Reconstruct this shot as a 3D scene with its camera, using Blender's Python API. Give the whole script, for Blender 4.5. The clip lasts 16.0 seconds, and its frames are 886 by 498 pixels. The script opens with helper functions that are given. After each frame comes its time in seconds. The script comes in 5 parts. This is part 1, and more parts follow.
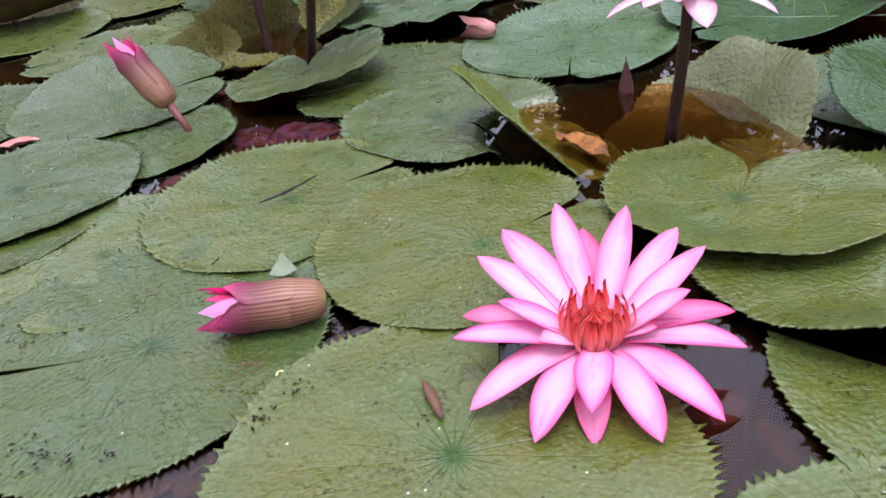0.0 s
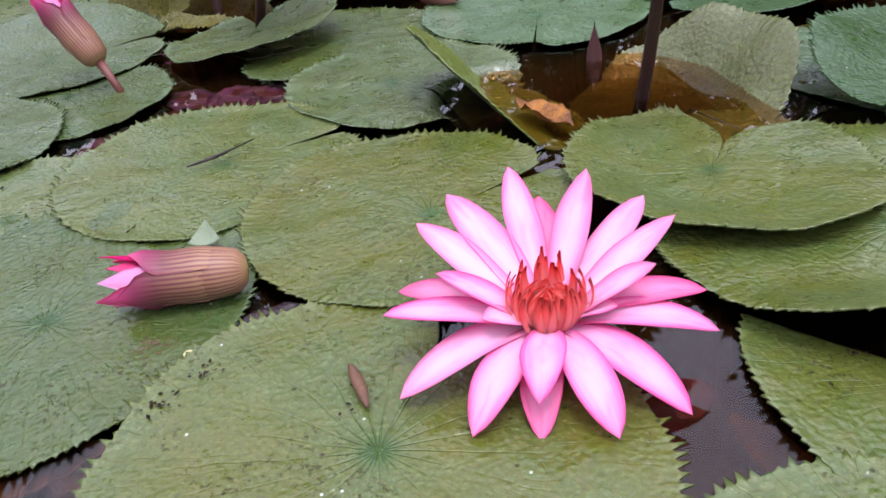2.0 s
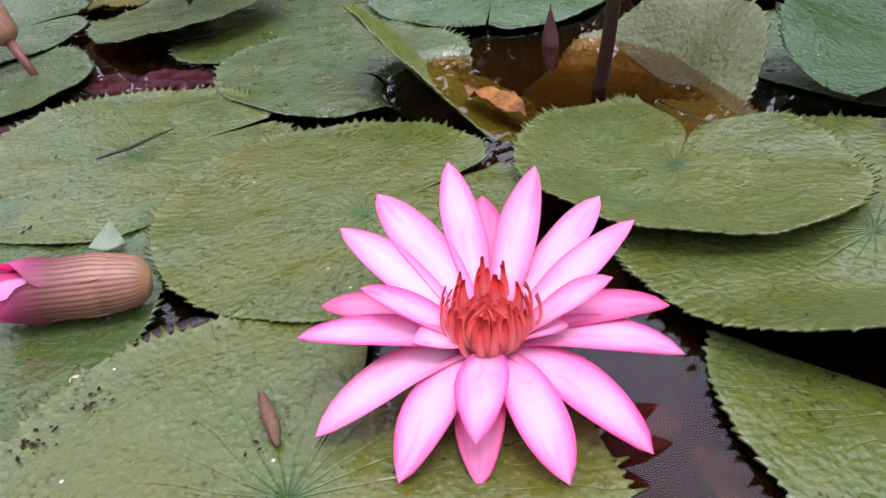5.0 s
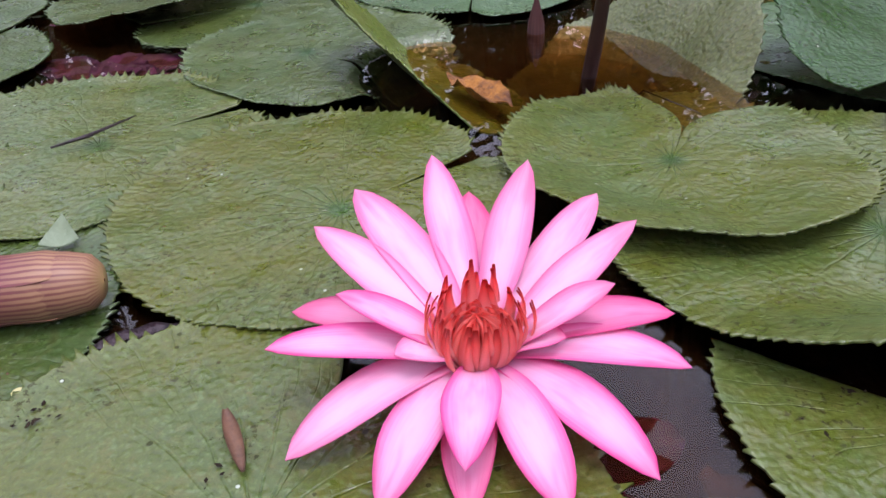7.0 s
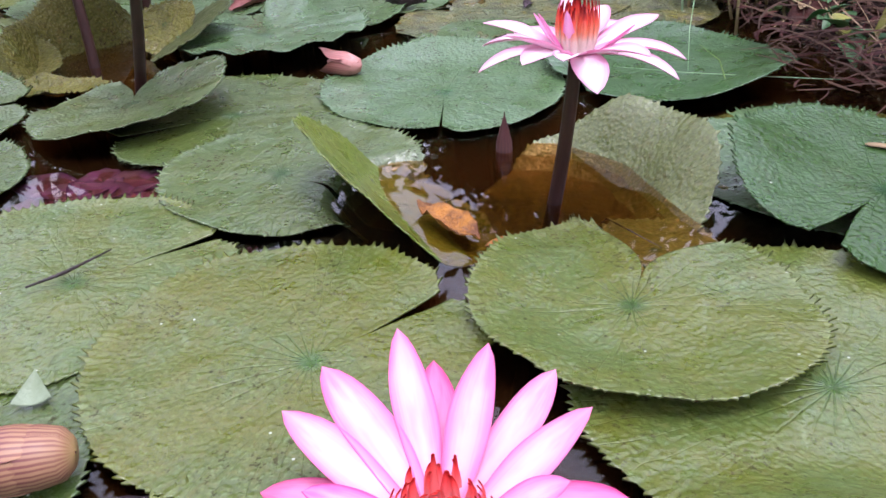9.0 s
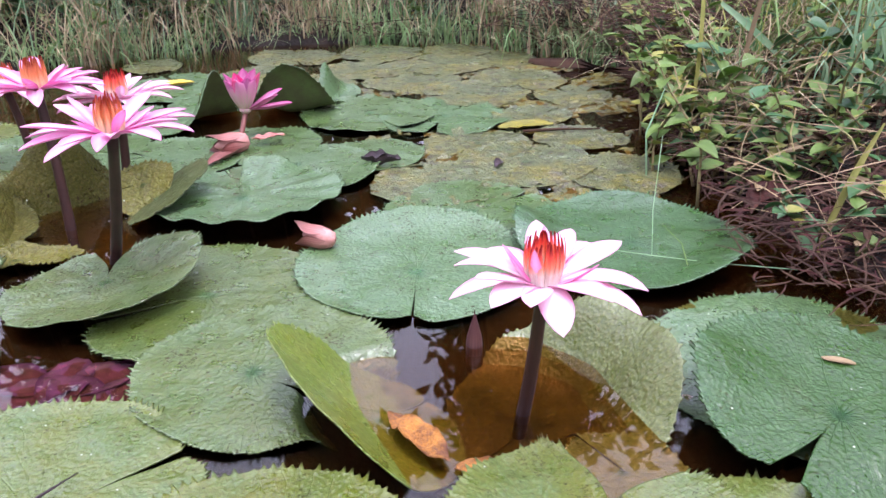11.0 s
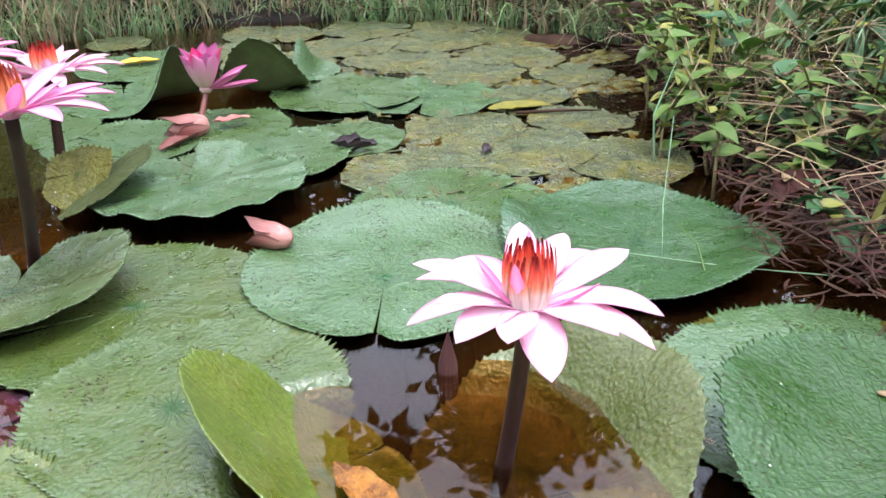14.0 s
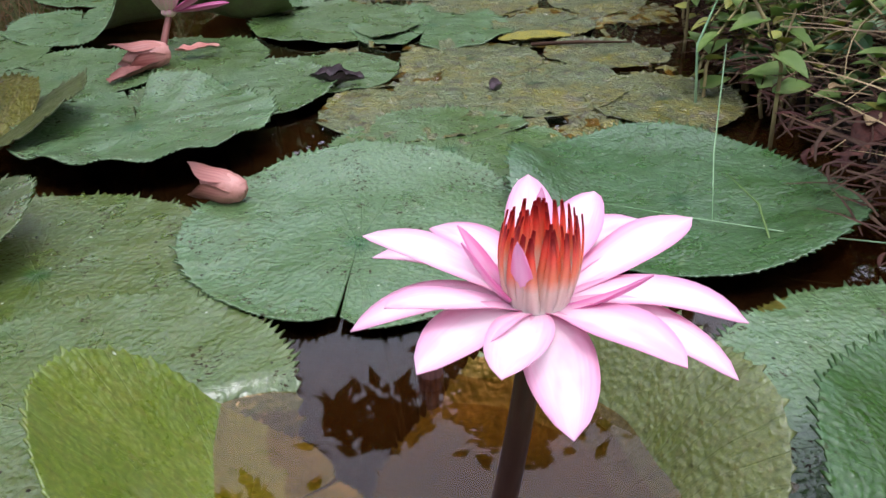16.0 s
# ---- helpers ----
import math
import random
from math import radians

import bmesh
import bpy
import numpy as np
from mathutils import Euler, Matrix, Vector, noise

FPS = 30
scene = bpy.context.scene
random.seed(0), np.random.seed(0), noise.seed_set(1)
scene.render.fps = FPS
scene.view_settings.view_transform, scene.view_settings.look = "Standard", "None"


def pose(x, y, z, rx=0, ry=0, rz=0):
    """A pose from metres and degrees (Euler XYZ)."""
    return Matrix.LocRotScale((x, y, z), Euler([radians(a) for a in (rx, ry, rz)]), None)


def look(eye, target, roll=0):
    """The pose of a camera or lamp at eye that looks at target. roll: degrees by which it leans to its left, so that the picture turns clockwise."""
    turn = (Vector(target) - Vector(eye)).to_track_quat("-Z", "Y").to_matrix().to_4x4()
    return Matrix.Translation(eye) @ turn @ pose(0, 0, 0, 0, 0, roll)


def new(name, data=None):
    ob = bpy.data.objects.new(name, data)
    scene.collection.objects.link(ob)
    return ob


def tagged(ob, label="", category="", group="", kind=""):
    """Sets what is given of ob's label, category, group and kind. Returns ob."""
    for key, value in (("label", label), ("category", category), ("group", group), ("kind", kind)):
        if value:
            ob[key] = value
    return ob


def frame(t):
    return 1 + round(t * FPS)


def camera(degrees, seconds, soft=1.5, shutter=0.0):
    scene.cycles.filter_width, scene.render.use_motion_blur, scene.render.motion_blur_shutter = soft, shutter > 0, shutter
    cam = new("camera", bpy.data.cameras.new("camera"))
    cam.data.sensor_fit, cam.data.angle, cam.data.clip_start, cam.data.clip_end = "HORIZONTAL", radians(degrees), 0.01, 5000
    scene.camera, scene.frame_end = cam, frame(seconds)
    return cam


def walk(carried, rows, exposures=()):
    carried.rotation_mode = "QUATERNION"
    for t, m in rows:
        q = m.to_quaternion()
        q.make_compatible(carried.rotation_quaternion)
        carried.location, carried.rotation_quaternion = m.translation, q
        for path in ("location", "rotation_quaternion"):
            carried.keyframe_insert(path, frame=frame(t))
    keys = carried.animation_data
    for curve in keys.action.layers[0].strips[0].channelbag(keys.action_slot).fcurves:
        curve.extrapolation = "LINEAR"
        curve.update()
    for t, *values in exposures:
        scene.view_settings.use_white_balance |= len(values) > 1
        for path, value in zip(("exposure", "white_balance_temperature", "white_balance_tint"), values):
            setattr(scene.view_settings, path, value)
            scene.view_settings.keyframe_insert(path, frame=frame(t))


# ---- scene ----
cam = camera(58.2, 16.0)
PATH = [
    (0, (0.048, 0.072, 0.349), (-0.058, 1.78, -0.686), -8.5),
    (0.5, (0.054, 0.085, 0.349), (-0.021, 1.804, -0.67), -8.0),
    (1, (0.056, 0.097, 0.345), (-0.019, 1.819, -0.67), -8.4),
    (1.5, (0.059, 0.107, 0.319), (-0.001, 1.81, -0.727), -7.2),
    (2, (0.065, 0.121, 0.3), (0.027, 1.814, -0.764), -6.2),
    (2.5, (0.073, 0.143, 0.294), (0.055, 1.841, -0.763), -5.8),
    (3, (0.083, 0.152, 0.299), (0.089, 1.856, -0.747), -6.3),
    (3.5, (0.082, 0.158, 0.293), (0.088, 1.858, -0.759), -6.4),
    (4, (0.085, 0.161, 0.283), (0.107, 1.848, -0.79), -5.8),
    (4.5, (0.083, 0.168, 0.277), (0.122, 1.849, -0.805), -5.1),
    (4.7, (0.083, 0.171, 0.277), (0.126, 1.849, -0.812), -4.9),
    (6.8, (0.08, 0.209, 0.256), (0.183, 1.863, -0.863), -3.0),
    (7, (0.08, 0.209, 0.26), (0.191, 1.864, -0.857), -3.1),
    (7.5, (0.08, 0.208, 0.262), (0.193, 1.866, -0.851), -2.5),
    (8, (0.078, 0.209, 0.265), (0.187, 1.865, -0.849), -2.8),
    (8.5, (0.083, 0.219, 0.298), (0.21, 1.912, -0.759), -2.8),
    (9, (0.093, 0.231, 0.324), (0.265, 1.941, -0.7), -2.4),
    (9.5, (0.096, 0.242, 0.359), (0.306, 1.987, -0.596), -2.8),
    (10, (0.093, 0.251, 0.382), (0.307, 2.018, -0.529), -2.8),
    (10.2, (0.092, 0.257, 0.396), (0.314, 2.033, -0.496), -2.3),
    (12.3, (0.132, 0.303, 0.439), (0.404, 2.107, -0.382), 0.4),
    (12.5, (0.135, 0.315, 0.434), (0.403, 2.117, -0.39), 0.6),
    (13, (0.141, 0.339, 0.419), (0.397, 2.136, -0.422), -0.2),
    (13.5, (0.149, 0.369, 0.4), (0.409, 2.153, -0.465), -0.9),
    (14, (0.15, 0.403, 0.383), (0.403, 2.184, -0.491), -0.7),
    (14.5, (0.157, 0.444, 0.367), (0.406, 2.217, -0.524), -0.7),
    (15, (0.169, 0.498, 0.343), (0.39, 2.253, -0.591), -1.6),
    (15.5, (0.176, 0.542, 0.319), (0.374, 2.277, -0.656), -0.5),
    (16, (0.192, 0.558, 0.313), (0.401, 2.285, -0.674), -0.5),
]
walk(cam, [(t, look(eye, target, roll)) for t, eye, target, roll in PATH], ((0, 0.09, 5780, 23), (4.5, 0.06, 5780, 25), (7, -0.12, 5740, 24), (8, -0.08, 5740, 24), (9, 0.36, 5690, 26), (10, 0.64, 5580, 29), (12.5, 0.75, 5780, 17), (14.4, 0.62, 5740, 11), (15, 0.27, 5780, 11), (15.5, 0.08, 5840, 13), (16, 0.04, 5840, 14)))

# ---- world and sun ----
SUN_EL, SUN_AZ = 76.0, 160.0
world = bpy.data.worlds.new("sky")
scene.world = world
world.use_nodes = True
wt = world.node_tree
wt.nodes.clear()
sky = wt.nodes.new("ShaderNodeTexSky")
sky.sky_type, sky.sun_disc = "NISHITA", False
sky.sun_elevation, sky.sun_rotation = radians(SUN_EL), radians(SUN_AZ)
sky.air_density, sky.dust_density = 1.0, 3.0
veil = wt.nodes.new("ShaderNodeHueSaturation")
veil.inputs["Saturation"].default_value = 0.55
veil.inputs["Value"].default_value = 2.6
bg = wt.nodes.new("ShaderNodeBackground")
bg.inputs["Strength"].default_value = 0.15
wout = wt.nodes.new("ShaderNodeOutputWorld")
wt.links.new(sky.outputs[0], veil.inputs["Color"])
cloud = wt.nodes.new("ShaderNodeMixRGB")
cloud.inputs["Fac"].default_value = 0.6
cloud.inputs["Color2"].default_value = (14.0, 13.6, 14.2, 1)
wt.links.new(veil.outputs[0], cloud.inputs["Color1"])
wt.links.new(cloud.outputs[0], bg.inputs["Color"])
wt.links.new(bg.outputs[0], wout.inputs["Surface"])

sun_data = bpy.data.lights.new("sun", "SUN")
sun_data.energy, sun_data.angle, sun_data.color = 1.4, radians(14), (1.0, 0.96, 0.9)
sun = new("sun", sun_data)
sun_way = Vector((math.sin(radians(SUN_AZ)) * math.cos(radians(SUN_EL)), math.cos(radians(SUN_AZ)) * math.cos(radians(SUN_EL)), math.sin(radians(SUN_EL))))
sun.matrix_world = look(sun_way * 20, (0, 0, 0))


# ---- materials ----
class Nodes:
    """A small builder for node materials."""

    def __init__(self, name):
        self.mat = bpy.data.materials.new(name)
        self.mat.use_nodes = True
        self.t = self.mat.node_tree
        self.t.nodes.clear()
        self.out = self.t.nodes.new("ShaderNodeOutputMaterial")

    def add(self, kind, sets=None, **ins):
        n = self.t.nodes.new("ShaderNode" + kind)
        for k, v in (sets or {}).items():
            setattr(n, k, v)
        for k, v in ins.items():
            self.plug(n, k.replace("_", " "), v)
        return n

    def plug(self, n, key, v):
        if key.isdigit() or key.startswith("i") and key[1:].isdigit():
            sock = n.inputs[int(key.lstrip("i"))]
        else:
            sock = n.inputs[key]
        if isinstance(v, bpy.types.NodeSocket):
            self.t.links.new(v, sock)
        elif isinstance(v, tuple) and len(v) == 3 and sock.type == "RGBA":
            sock.default_value = (*v, 1)
        else:
            sock.default_value = v

    def math(self, op, a, b=0.0, clamp=False):
        n = self.add("Math", {"operation": op, "use_clamp": clamp}, i0=a, i1=b)
        return n.outputs[0]

    def mix(self, fac, a, b):
        n = self.add("MixRGB", None, Fac=fac, Color1=a, Color2=b)
        return n.outputs[0]

    def ramp(self, x, lo, hi):
        n = self.add("MapRange", {"interpolation_type": "SMOOTHSTEP"}, Value=x, From_Min=lo, From_Max=hi)
        return n.outputs[0]

    def noise(self, vec, scale, detail=3.0, rough=0.55, distort=0.0):
        n = self.add("TexNoise", None, Vector=vec, Scale=scale, Detail=detail, Roughness=rough, Distortion=distort)
        return n.outputs["Fac"]

    def finish(self, shader):
        self.t.links.new(shader, self.out.inputs["Surface"])
        return self.mat


def uv_axes(b):
    uv = b.add("UVMap").outputs[0]
    sep = b.add("SeparateXYZ", None, Vector=uv)
    return sep.outputs[0], sep.outputs[1]


def pad_top(name, base, pale, mottle, moss=0.0, gloss=0.34, wet=0.5, spec=0.6, rugged=1.0, dirt=1.0):
    b = Nodes(name)
    pos = b.add("TexCoord").outputs["Object"]
    u, v = uv_axes(b)
    rnd = b.add("ObjectInfo").outputs["Random"]
    shift = b.add("VectorMath", {"operation": "ADD"}, i0=pos, i1=b.add("CombineXYZ", None, X=rnd, Y=rnd).outputs[0]).outputs[0]
    big = b.noise(shift, 14.0, 4.0)
    fine = b.noise(shift, 160.0, 4.0, 0.65)
    # colour
    col = b.mix(b.ramp(big, 0.35, 0.68), base, pale)
    col = b.mix(b.math("MULTIPLY", b.ramp(fine, 0.45, 0.75), 0.5), col, mottle)
    tint = b.add("HueSaturation", None, Hue=b.add("MapRange", None, Value=rnd, To_Min=0.485, To_Max=0.515).outputs[0],
                 Saturation=b.add("MapRange", None, Value=rnd, To_Min=1.05, To_Max=0.85).outputs[0],
                 Value=b.add("MapRange", None, Value=rnd, To_Min=0.85, To_Max=1.12).outputs[0], Color=col)
    col = tint.outputs[0]
    # veins: rays from the stalk that thin out and fork towards the edge
    sway = b.math("MULTIPLY", b.math("SUBTRACT", b.noise(shift, 18.0, 2.0), 0.5), 0.030)
    bent = b.math("ADD", u, sway)

    def rays(count, width):
        off = b.math("ABSOLUTE", b.math("SUBTRACT", b.math("FRACT", b.math("MULTIPLY", bent, count)), 0.5))
        w = b.math("MINIMUM", b.math("DIVIDE", width * count / 26.0, b.math("ADD", v, 0.05)), 0.42)
        return b.ramp(off, w, b.math("MULTIPLY", w, 0.15))

    near = b.math("MULTIPLY", b.ramp(v, 0.32, 0.04), b.ramp(b.noise(shift, 40.0, 2.0), 0.32, 0.62))
    main = rays(23.0, 0.034)
    fork = b.math("MULTIPLY", rays(46.0, 0.020), b.ramp(v, 0.42, 0.6))
    vein = b.math("MULTIPLY", main, near)
    far = b.math("MULTIPLY", b.math("MAXIMUM", b.math("MULTIPLY", main, b.ramp(v, 1.0, 0.3)), b.math("MULTIPLY", fork, 0.7)), b.ramp(b.noise(shift, 18.0, 3.0), 0.38, 0.62))
    col = b.mix(b.math("MULTIPLY", far, 0.10), col, (base[0] * 0.5, base[1] * 0.68, base[2] * 1.5))
    col = b.mix(b.math("MULTIPLY", vein, 0.62), col, (base[0] * 0.28, base[1] * 0.64, base[2] * 2.2))
    hub = b.ramp(v, 0.11, 0.025)
    col = b.mix(b.math("MULTIPLY", hub, 0.85), col, (base[0] * 0.25, base[1] * 0.75, base[2] * 0.9))
    # paler ridges that run out into the teeth, their sheen put into the colour
    comb = b.add("TexNoise", None, Vector=b.add("CombineXYZ", None, X=b.math("MULTIPLY", u, 150.0), Y=b.math("MULTIPLY", v, 4.0), Z=rnd).outputs[0], Scale=1.0, Detail=1.5).outputs["Fac"]
    edge = b.ramp(v, b.math("ADD", 0.74, b.math("MULTIPLY", b.noise(shift, 30.0, 2.0), 0.24)), 1.0)
    col = b.mix(b.math("MULTIPLY", b.math("MULTIPLY", edge, b.ramp(comb, 0.42, 0.62)), 0.5), col, (base[0] * 1.5 + 0.05, base[1] * 1.5 + 0.06, base[2] + 0.07))
    # fine grain
    grain = b.noise(shift, 380.0, 3.0, 0.6)
    col = b.mix(b.math("MULTIPLY", b.ramp(grain, 0.53, 0.66), 0.42), col, (pale[0] * 1.5 + 0.03, pale[1] * 1.4 + 0.03, pale[2] * 1.2 + 0.02))
    col = b.mix(b.math("MULTIPLY", b.ramp(grain, 0.46, 0.34), 0.5), col, (base[0] * 0.5, base[1] * 0.55, base[2] * 0.8))
    # dark specks and brown scars
    dull = b.ramp(b.noise(shift, 48.0, 5.0, 0.7), 0.5, 0.7)
    col = b.mix(b.math("MULTIPLY", dull, 0.25), col, mottle)
    wash = b.ramp(b.noise(shift, 30.0, 5.0, 0.75, 0.8), 0.60, 0.72)
    col = b.mix(b.math("MULTIPLY", wash, 0.35), col, (0.20, 0.26, 0.12))
    speck = b.ramp(b.noise(shift, 240.0, 4.0, 0.7), 0.575, 0.60)
    gate = b.ramp(b.noise(shift, 22.0, 3.0), 0.53, 0.60)
    col = b.mix(b.math("MULTIPLY", b.math("MULTIPLY", speck, gate), dirt), col, (0.030, 0.020, 0.010))
    spot = b.add("TexVoronoi", {"feature": "F1", "voronoi_dimensions": "2D"}, Vector=shift, Scale=42.0)
    pick = b.add("SeparateXYZ", None, Vector=spot.outputs["Color"])
    dots = b.math("MULTIPLY", b.ramp(b.math("ADD", spot.outputs["Distance"], b.math("MULTIPLY", fine, 0.10)), 0.108, 0.092), b.ramp(pick.outputs[0], 0.70, 0.72))
    col = b.mix(b.math("MULTIPLY", dots, dirt), col, (0.016, 0.011, 0.007))
    foul = b.math("MULTIPLY", b.math("MAXIMUM", b.math("MULTIPLY", speck, gate), dots), dirt, clamp=True)
    # small specular glints painted as pale colour
    painted_glint = b.math("MULTIPLY", b.ramp(spot.outputs["Distance"], 0.045, 0.03), b.ramp(pick.outputs[1], 0.91, 0.93))
    col = b.mix(painted_glint, col, (0.45, 0.5, 0.38))
    if moss:
        m = b.math("MULTIPLY", b.ramp(b.noise(pos, 7.0, 6.0, 0.7), 0.43, 0.60), b.ramp(b.noise(shift, 34.0, 5.0, 0.75), 0.36, 0.56))
        col = b.mix(b.math("MULTIPLY", m, moss), col, (0.175, 0.150, 0.012))
        m3 = b.ramp(b.noise(pos, 5.5, 6.0, 0.75, 0.4), 0.55, 0.66)
        col = b.mix(b.math("MULTIPLY", m3, moss * 0.75), col, (0.115, 0.075, 0.040))
        m2 = b.ramp(b.noise(shift, 40.0, 6.0, 0.8, 0.5), 0.53, 0.58)
        col = b.mix(b.math("MULTIPLY", m2, moss * 0.9), col, (0.032, 0.024, 0.012))
    # relief: small puckered cells, sunken veins, furrows at the edge
    warp = b.add("VectorMath", {"operation": "SCALE"}, i0=b.add("TexNoise", None, Vector=pos, Scale=90.0).outputs["Color"], Scale=0.006).outputs[0]
    where = b.add("VectorMath", {"operation": "ADD"}, i0=shift, i1=warp).outputs[0]
    cells = b.add("TexVoronoi", {"feature": "SMOOTH_F1"}, Vector=where, Scale=250.0).outputs["Distance"]
    h = b.math("ADD", b.math("MULTIPLY", cells, -0.75), b.math("MULTIPLY", fine, 0.5))
    h = b.math("ADD", h, b.math("MULTIPLY", b.noise(shift, 60.0, 3.0), 0.35))
    h = b.math("ADD", h, b.math("MULTIPLY", comb, b.math("ADD", b.math("MULTIPLY", edge, 1.1), 0.06)))
    h = b.math("ADD", h, b.math("MULTIPLY", b.math("MAXIMUM", vein, b.math("MULTIPLY", far, 0.6)), -0.42))
    h = b.math("ADD", h, b.math("MULTIPLY", b.noise(shift, 24.0, 2.0), 2.2))
    # pale glints painted into the colour of the pucker tops
    col = b.mix(b.math("MULTIPLY", b.math("MULTIPLY", b.ramp(cells, 0.34, 0.12), b.ramp(big, 0.42, 0.6)), 0.5), col, (pale[0] * 1.3 + 0.05, pale[1] * 1.3 + 0.05, pale[2] + 0.05))
    # shade painted into the colour of the creases between puckers
    col = b.mix(b.math("MULTIPLY", b.ramp(cells, 0.45, 0.80), 0.30), col, (base[0] * 0.42, base[1] * 0.48, base[2] * 0.5))
    bump = b.add("Bump", None, Strength=0.9, Distance=0.0013 * rugged, Height=h).outputs[0]
    rough = b.math("ADD", b.math("MULTIPLY", b.ramp(b.noise(shift, 40.0, 4.0), 0.3, 0.7), 0.28), gloss - 0.12)
    p = b.add("BsdfPrincipled", None, Base_Color=col, Roughness=b.math("ADD", rough, b.math("MULTIPLY", foul, 0.4), clamp=True), Normal=bump)
    b.plug(p, "Specular IOR Level", b.math("MULTIPLY", b.math("SUBTRACT", 1.0, b.math("MULTIPLY", foul, 0.8)), spec))
    b.plug(p, "Coat Weight", b.math("MULTIPLY", b.math("SUBTRACT", 1.0, foul), wet))
    p.inputs["Coat Roughness"].default_value = 0.10
    grit = b.add("TexVoronoi", {"feature": "SMOOTH_F1"}, Vector=shift, Scale=330.0).outputs["Distance"]
    hc = b.math("ADD", b.math("MULTIPLY", h, 0.8), b.math("ADD", b.math("MULTIPLY", grit, -0.24), b.math("MULTIPLY", b.noise(shift, 520.0, 3.0), 0.15)))
    b.plug(p, "Coat Normal", b.add("Bump", None, Strength=0.9, Distance=0.0013 * rugged, Height=hc).outputs[0])
    return b.finish(p.outputs[0])


def plain(name, c1, c2, scale, rough=0.6, bump=0.4, dist=0.001, translucent=0.0, stretch=(1, 1, 1), spec=0.4):
    b = Nodes(name)
    pos = b.add("TexCoord").outputs["Object"]
    rnd = b.add("ObjectInfo").outputs["Random"]
    isl = b.add("NewGeometry").outputs["Random Per Island"]
    vec = b.add("Mapping", None, Vector=pos, Scale=stretch).outputs[0]
    n1 = b.noise(vec, scale, 4.0, 0.6)
    n2 = b.noise(vec, scale * 6, 3.0, 0.6)
    f = b.math("ADD", b.math("MULTIPLY", n1, 0.7), b.math("MULTIPLY", n2, 0.3))
    col = b.mix(b.ramp(f, 0.35, 0.65), c1, c2)
    vary = b.math("ADD", b.math("MULTIPLY", b.math("ADD", rnd, isl), 0.3), 0.72)
    col = b.add("HueSaturation", None, Value=vary, Hue=b.add("MapRange", None, Value=isl, To_Min=0.485, To_Max=0.515).outputs[0], Color=col).outputs[0]
    bp = b.add("Bump", None, Strength=bump, Distance=dist, Height=n2).outputs[0]
    p = b.add("BsdfPrincipled", None, Base_Color=col, Roughness=rough, Normal=bp)
    p.inputs["Specular IOR Level"].default_value = spec
    sh = p.outputs[0]
    if translucent:
        tr = b.add("BsdfTranslucent", None, Color=col).outputs[0]
        sh = b.add("MixShader", None, Fac=translucent, i1=sh, i2=tr).outputs[0]
    return b.finish(sh)


def petal_material(name, core, edge, tip, streak=0.35):
    b = Nodes(name)
    u, v = uv_axes(b)
    rnd = b.add("ObjectInfo").outputs["Random"]
    side = b.math("MULTIPLY", b.math("ABSOLUTE", b.math("SUBTRACT", u, 0.5)), 2.0)
    lines = b.add("TexNoise", None, Vector=b.add("CombineXYZ", None, X=b.math("MULTIPLY", u, 26.0), Y=b.math("MULTIPLY", v, 2.2), Z=b.math("MULTIPLY", rnd, 9.0)).outputs[0], Scale=1.0, Detail=3.0).outputs["Fac"]
    f = b.math("ADD", side, b.math("MULTIPLY", b.math("SUBTRACT", lines, 0.5), streak))
    col = b.mix(b.math("POWER", b.ramp(f, 0.12, 1.05), 1.35), core, edge)
    blush = b.noise(b.add("CombineXYZ", None, X=b.math("MULTIPLY", u, 3.0), Y=b.math("MULTIPLY", v, 3.0), Z=b.math("MULTIPLY", rnd, 31.0)).outputs[0], 1.0, 2.0)
    col = b.mix(b.math("MULTIPLY", b.ramp(blush, 0.42, 0.75), 0.4), col, edge)
    hem = b.math("MULTIPLY", b.ramp(side, 0.86, 0.98), b.ramp(v, 0.3, 0.8))
    col = b.mix(b.math("MULTIPLY", hem, 0.55), col, tip)
    col = b.mix(b.math("MULTIPLY", b.ramp(b.math("ADD", v, b.math("MULTIPLY", b.math("SUBTRACT", blush, 0.5), 0.3)), 0.66, 1.02), 0.62), col, tip)
    col = b.mix(b.math("MULTIPLY", b.ramp(v, 0.35, 0.0), 0.45), col, edge)
    col = b.add("HueSaturation", None, Saturation=b.add("MapRange", None, Value=rnd, To_Min=0.9, To_Max=1.12).outputs[0], Color=col).outputs[0]
    bp = b.add("Bump", None, Strength=0.35, Distance=0.0006, Height=lines).outputs[0]
    p = b.add("BsdfPrincipled", None, Base_Color=col, Roughness=0.5, Normal=bp)
    p.inputs["Specular IOR Level"].default_value = 0.3
    tr = b.add("BsdfTranslucent", None, Color=col).outputs[0]
    return b.finish(b.add("MixShader", None, Fac=0.3, i1=p.outputs[0], i2=tr).outputs[0])


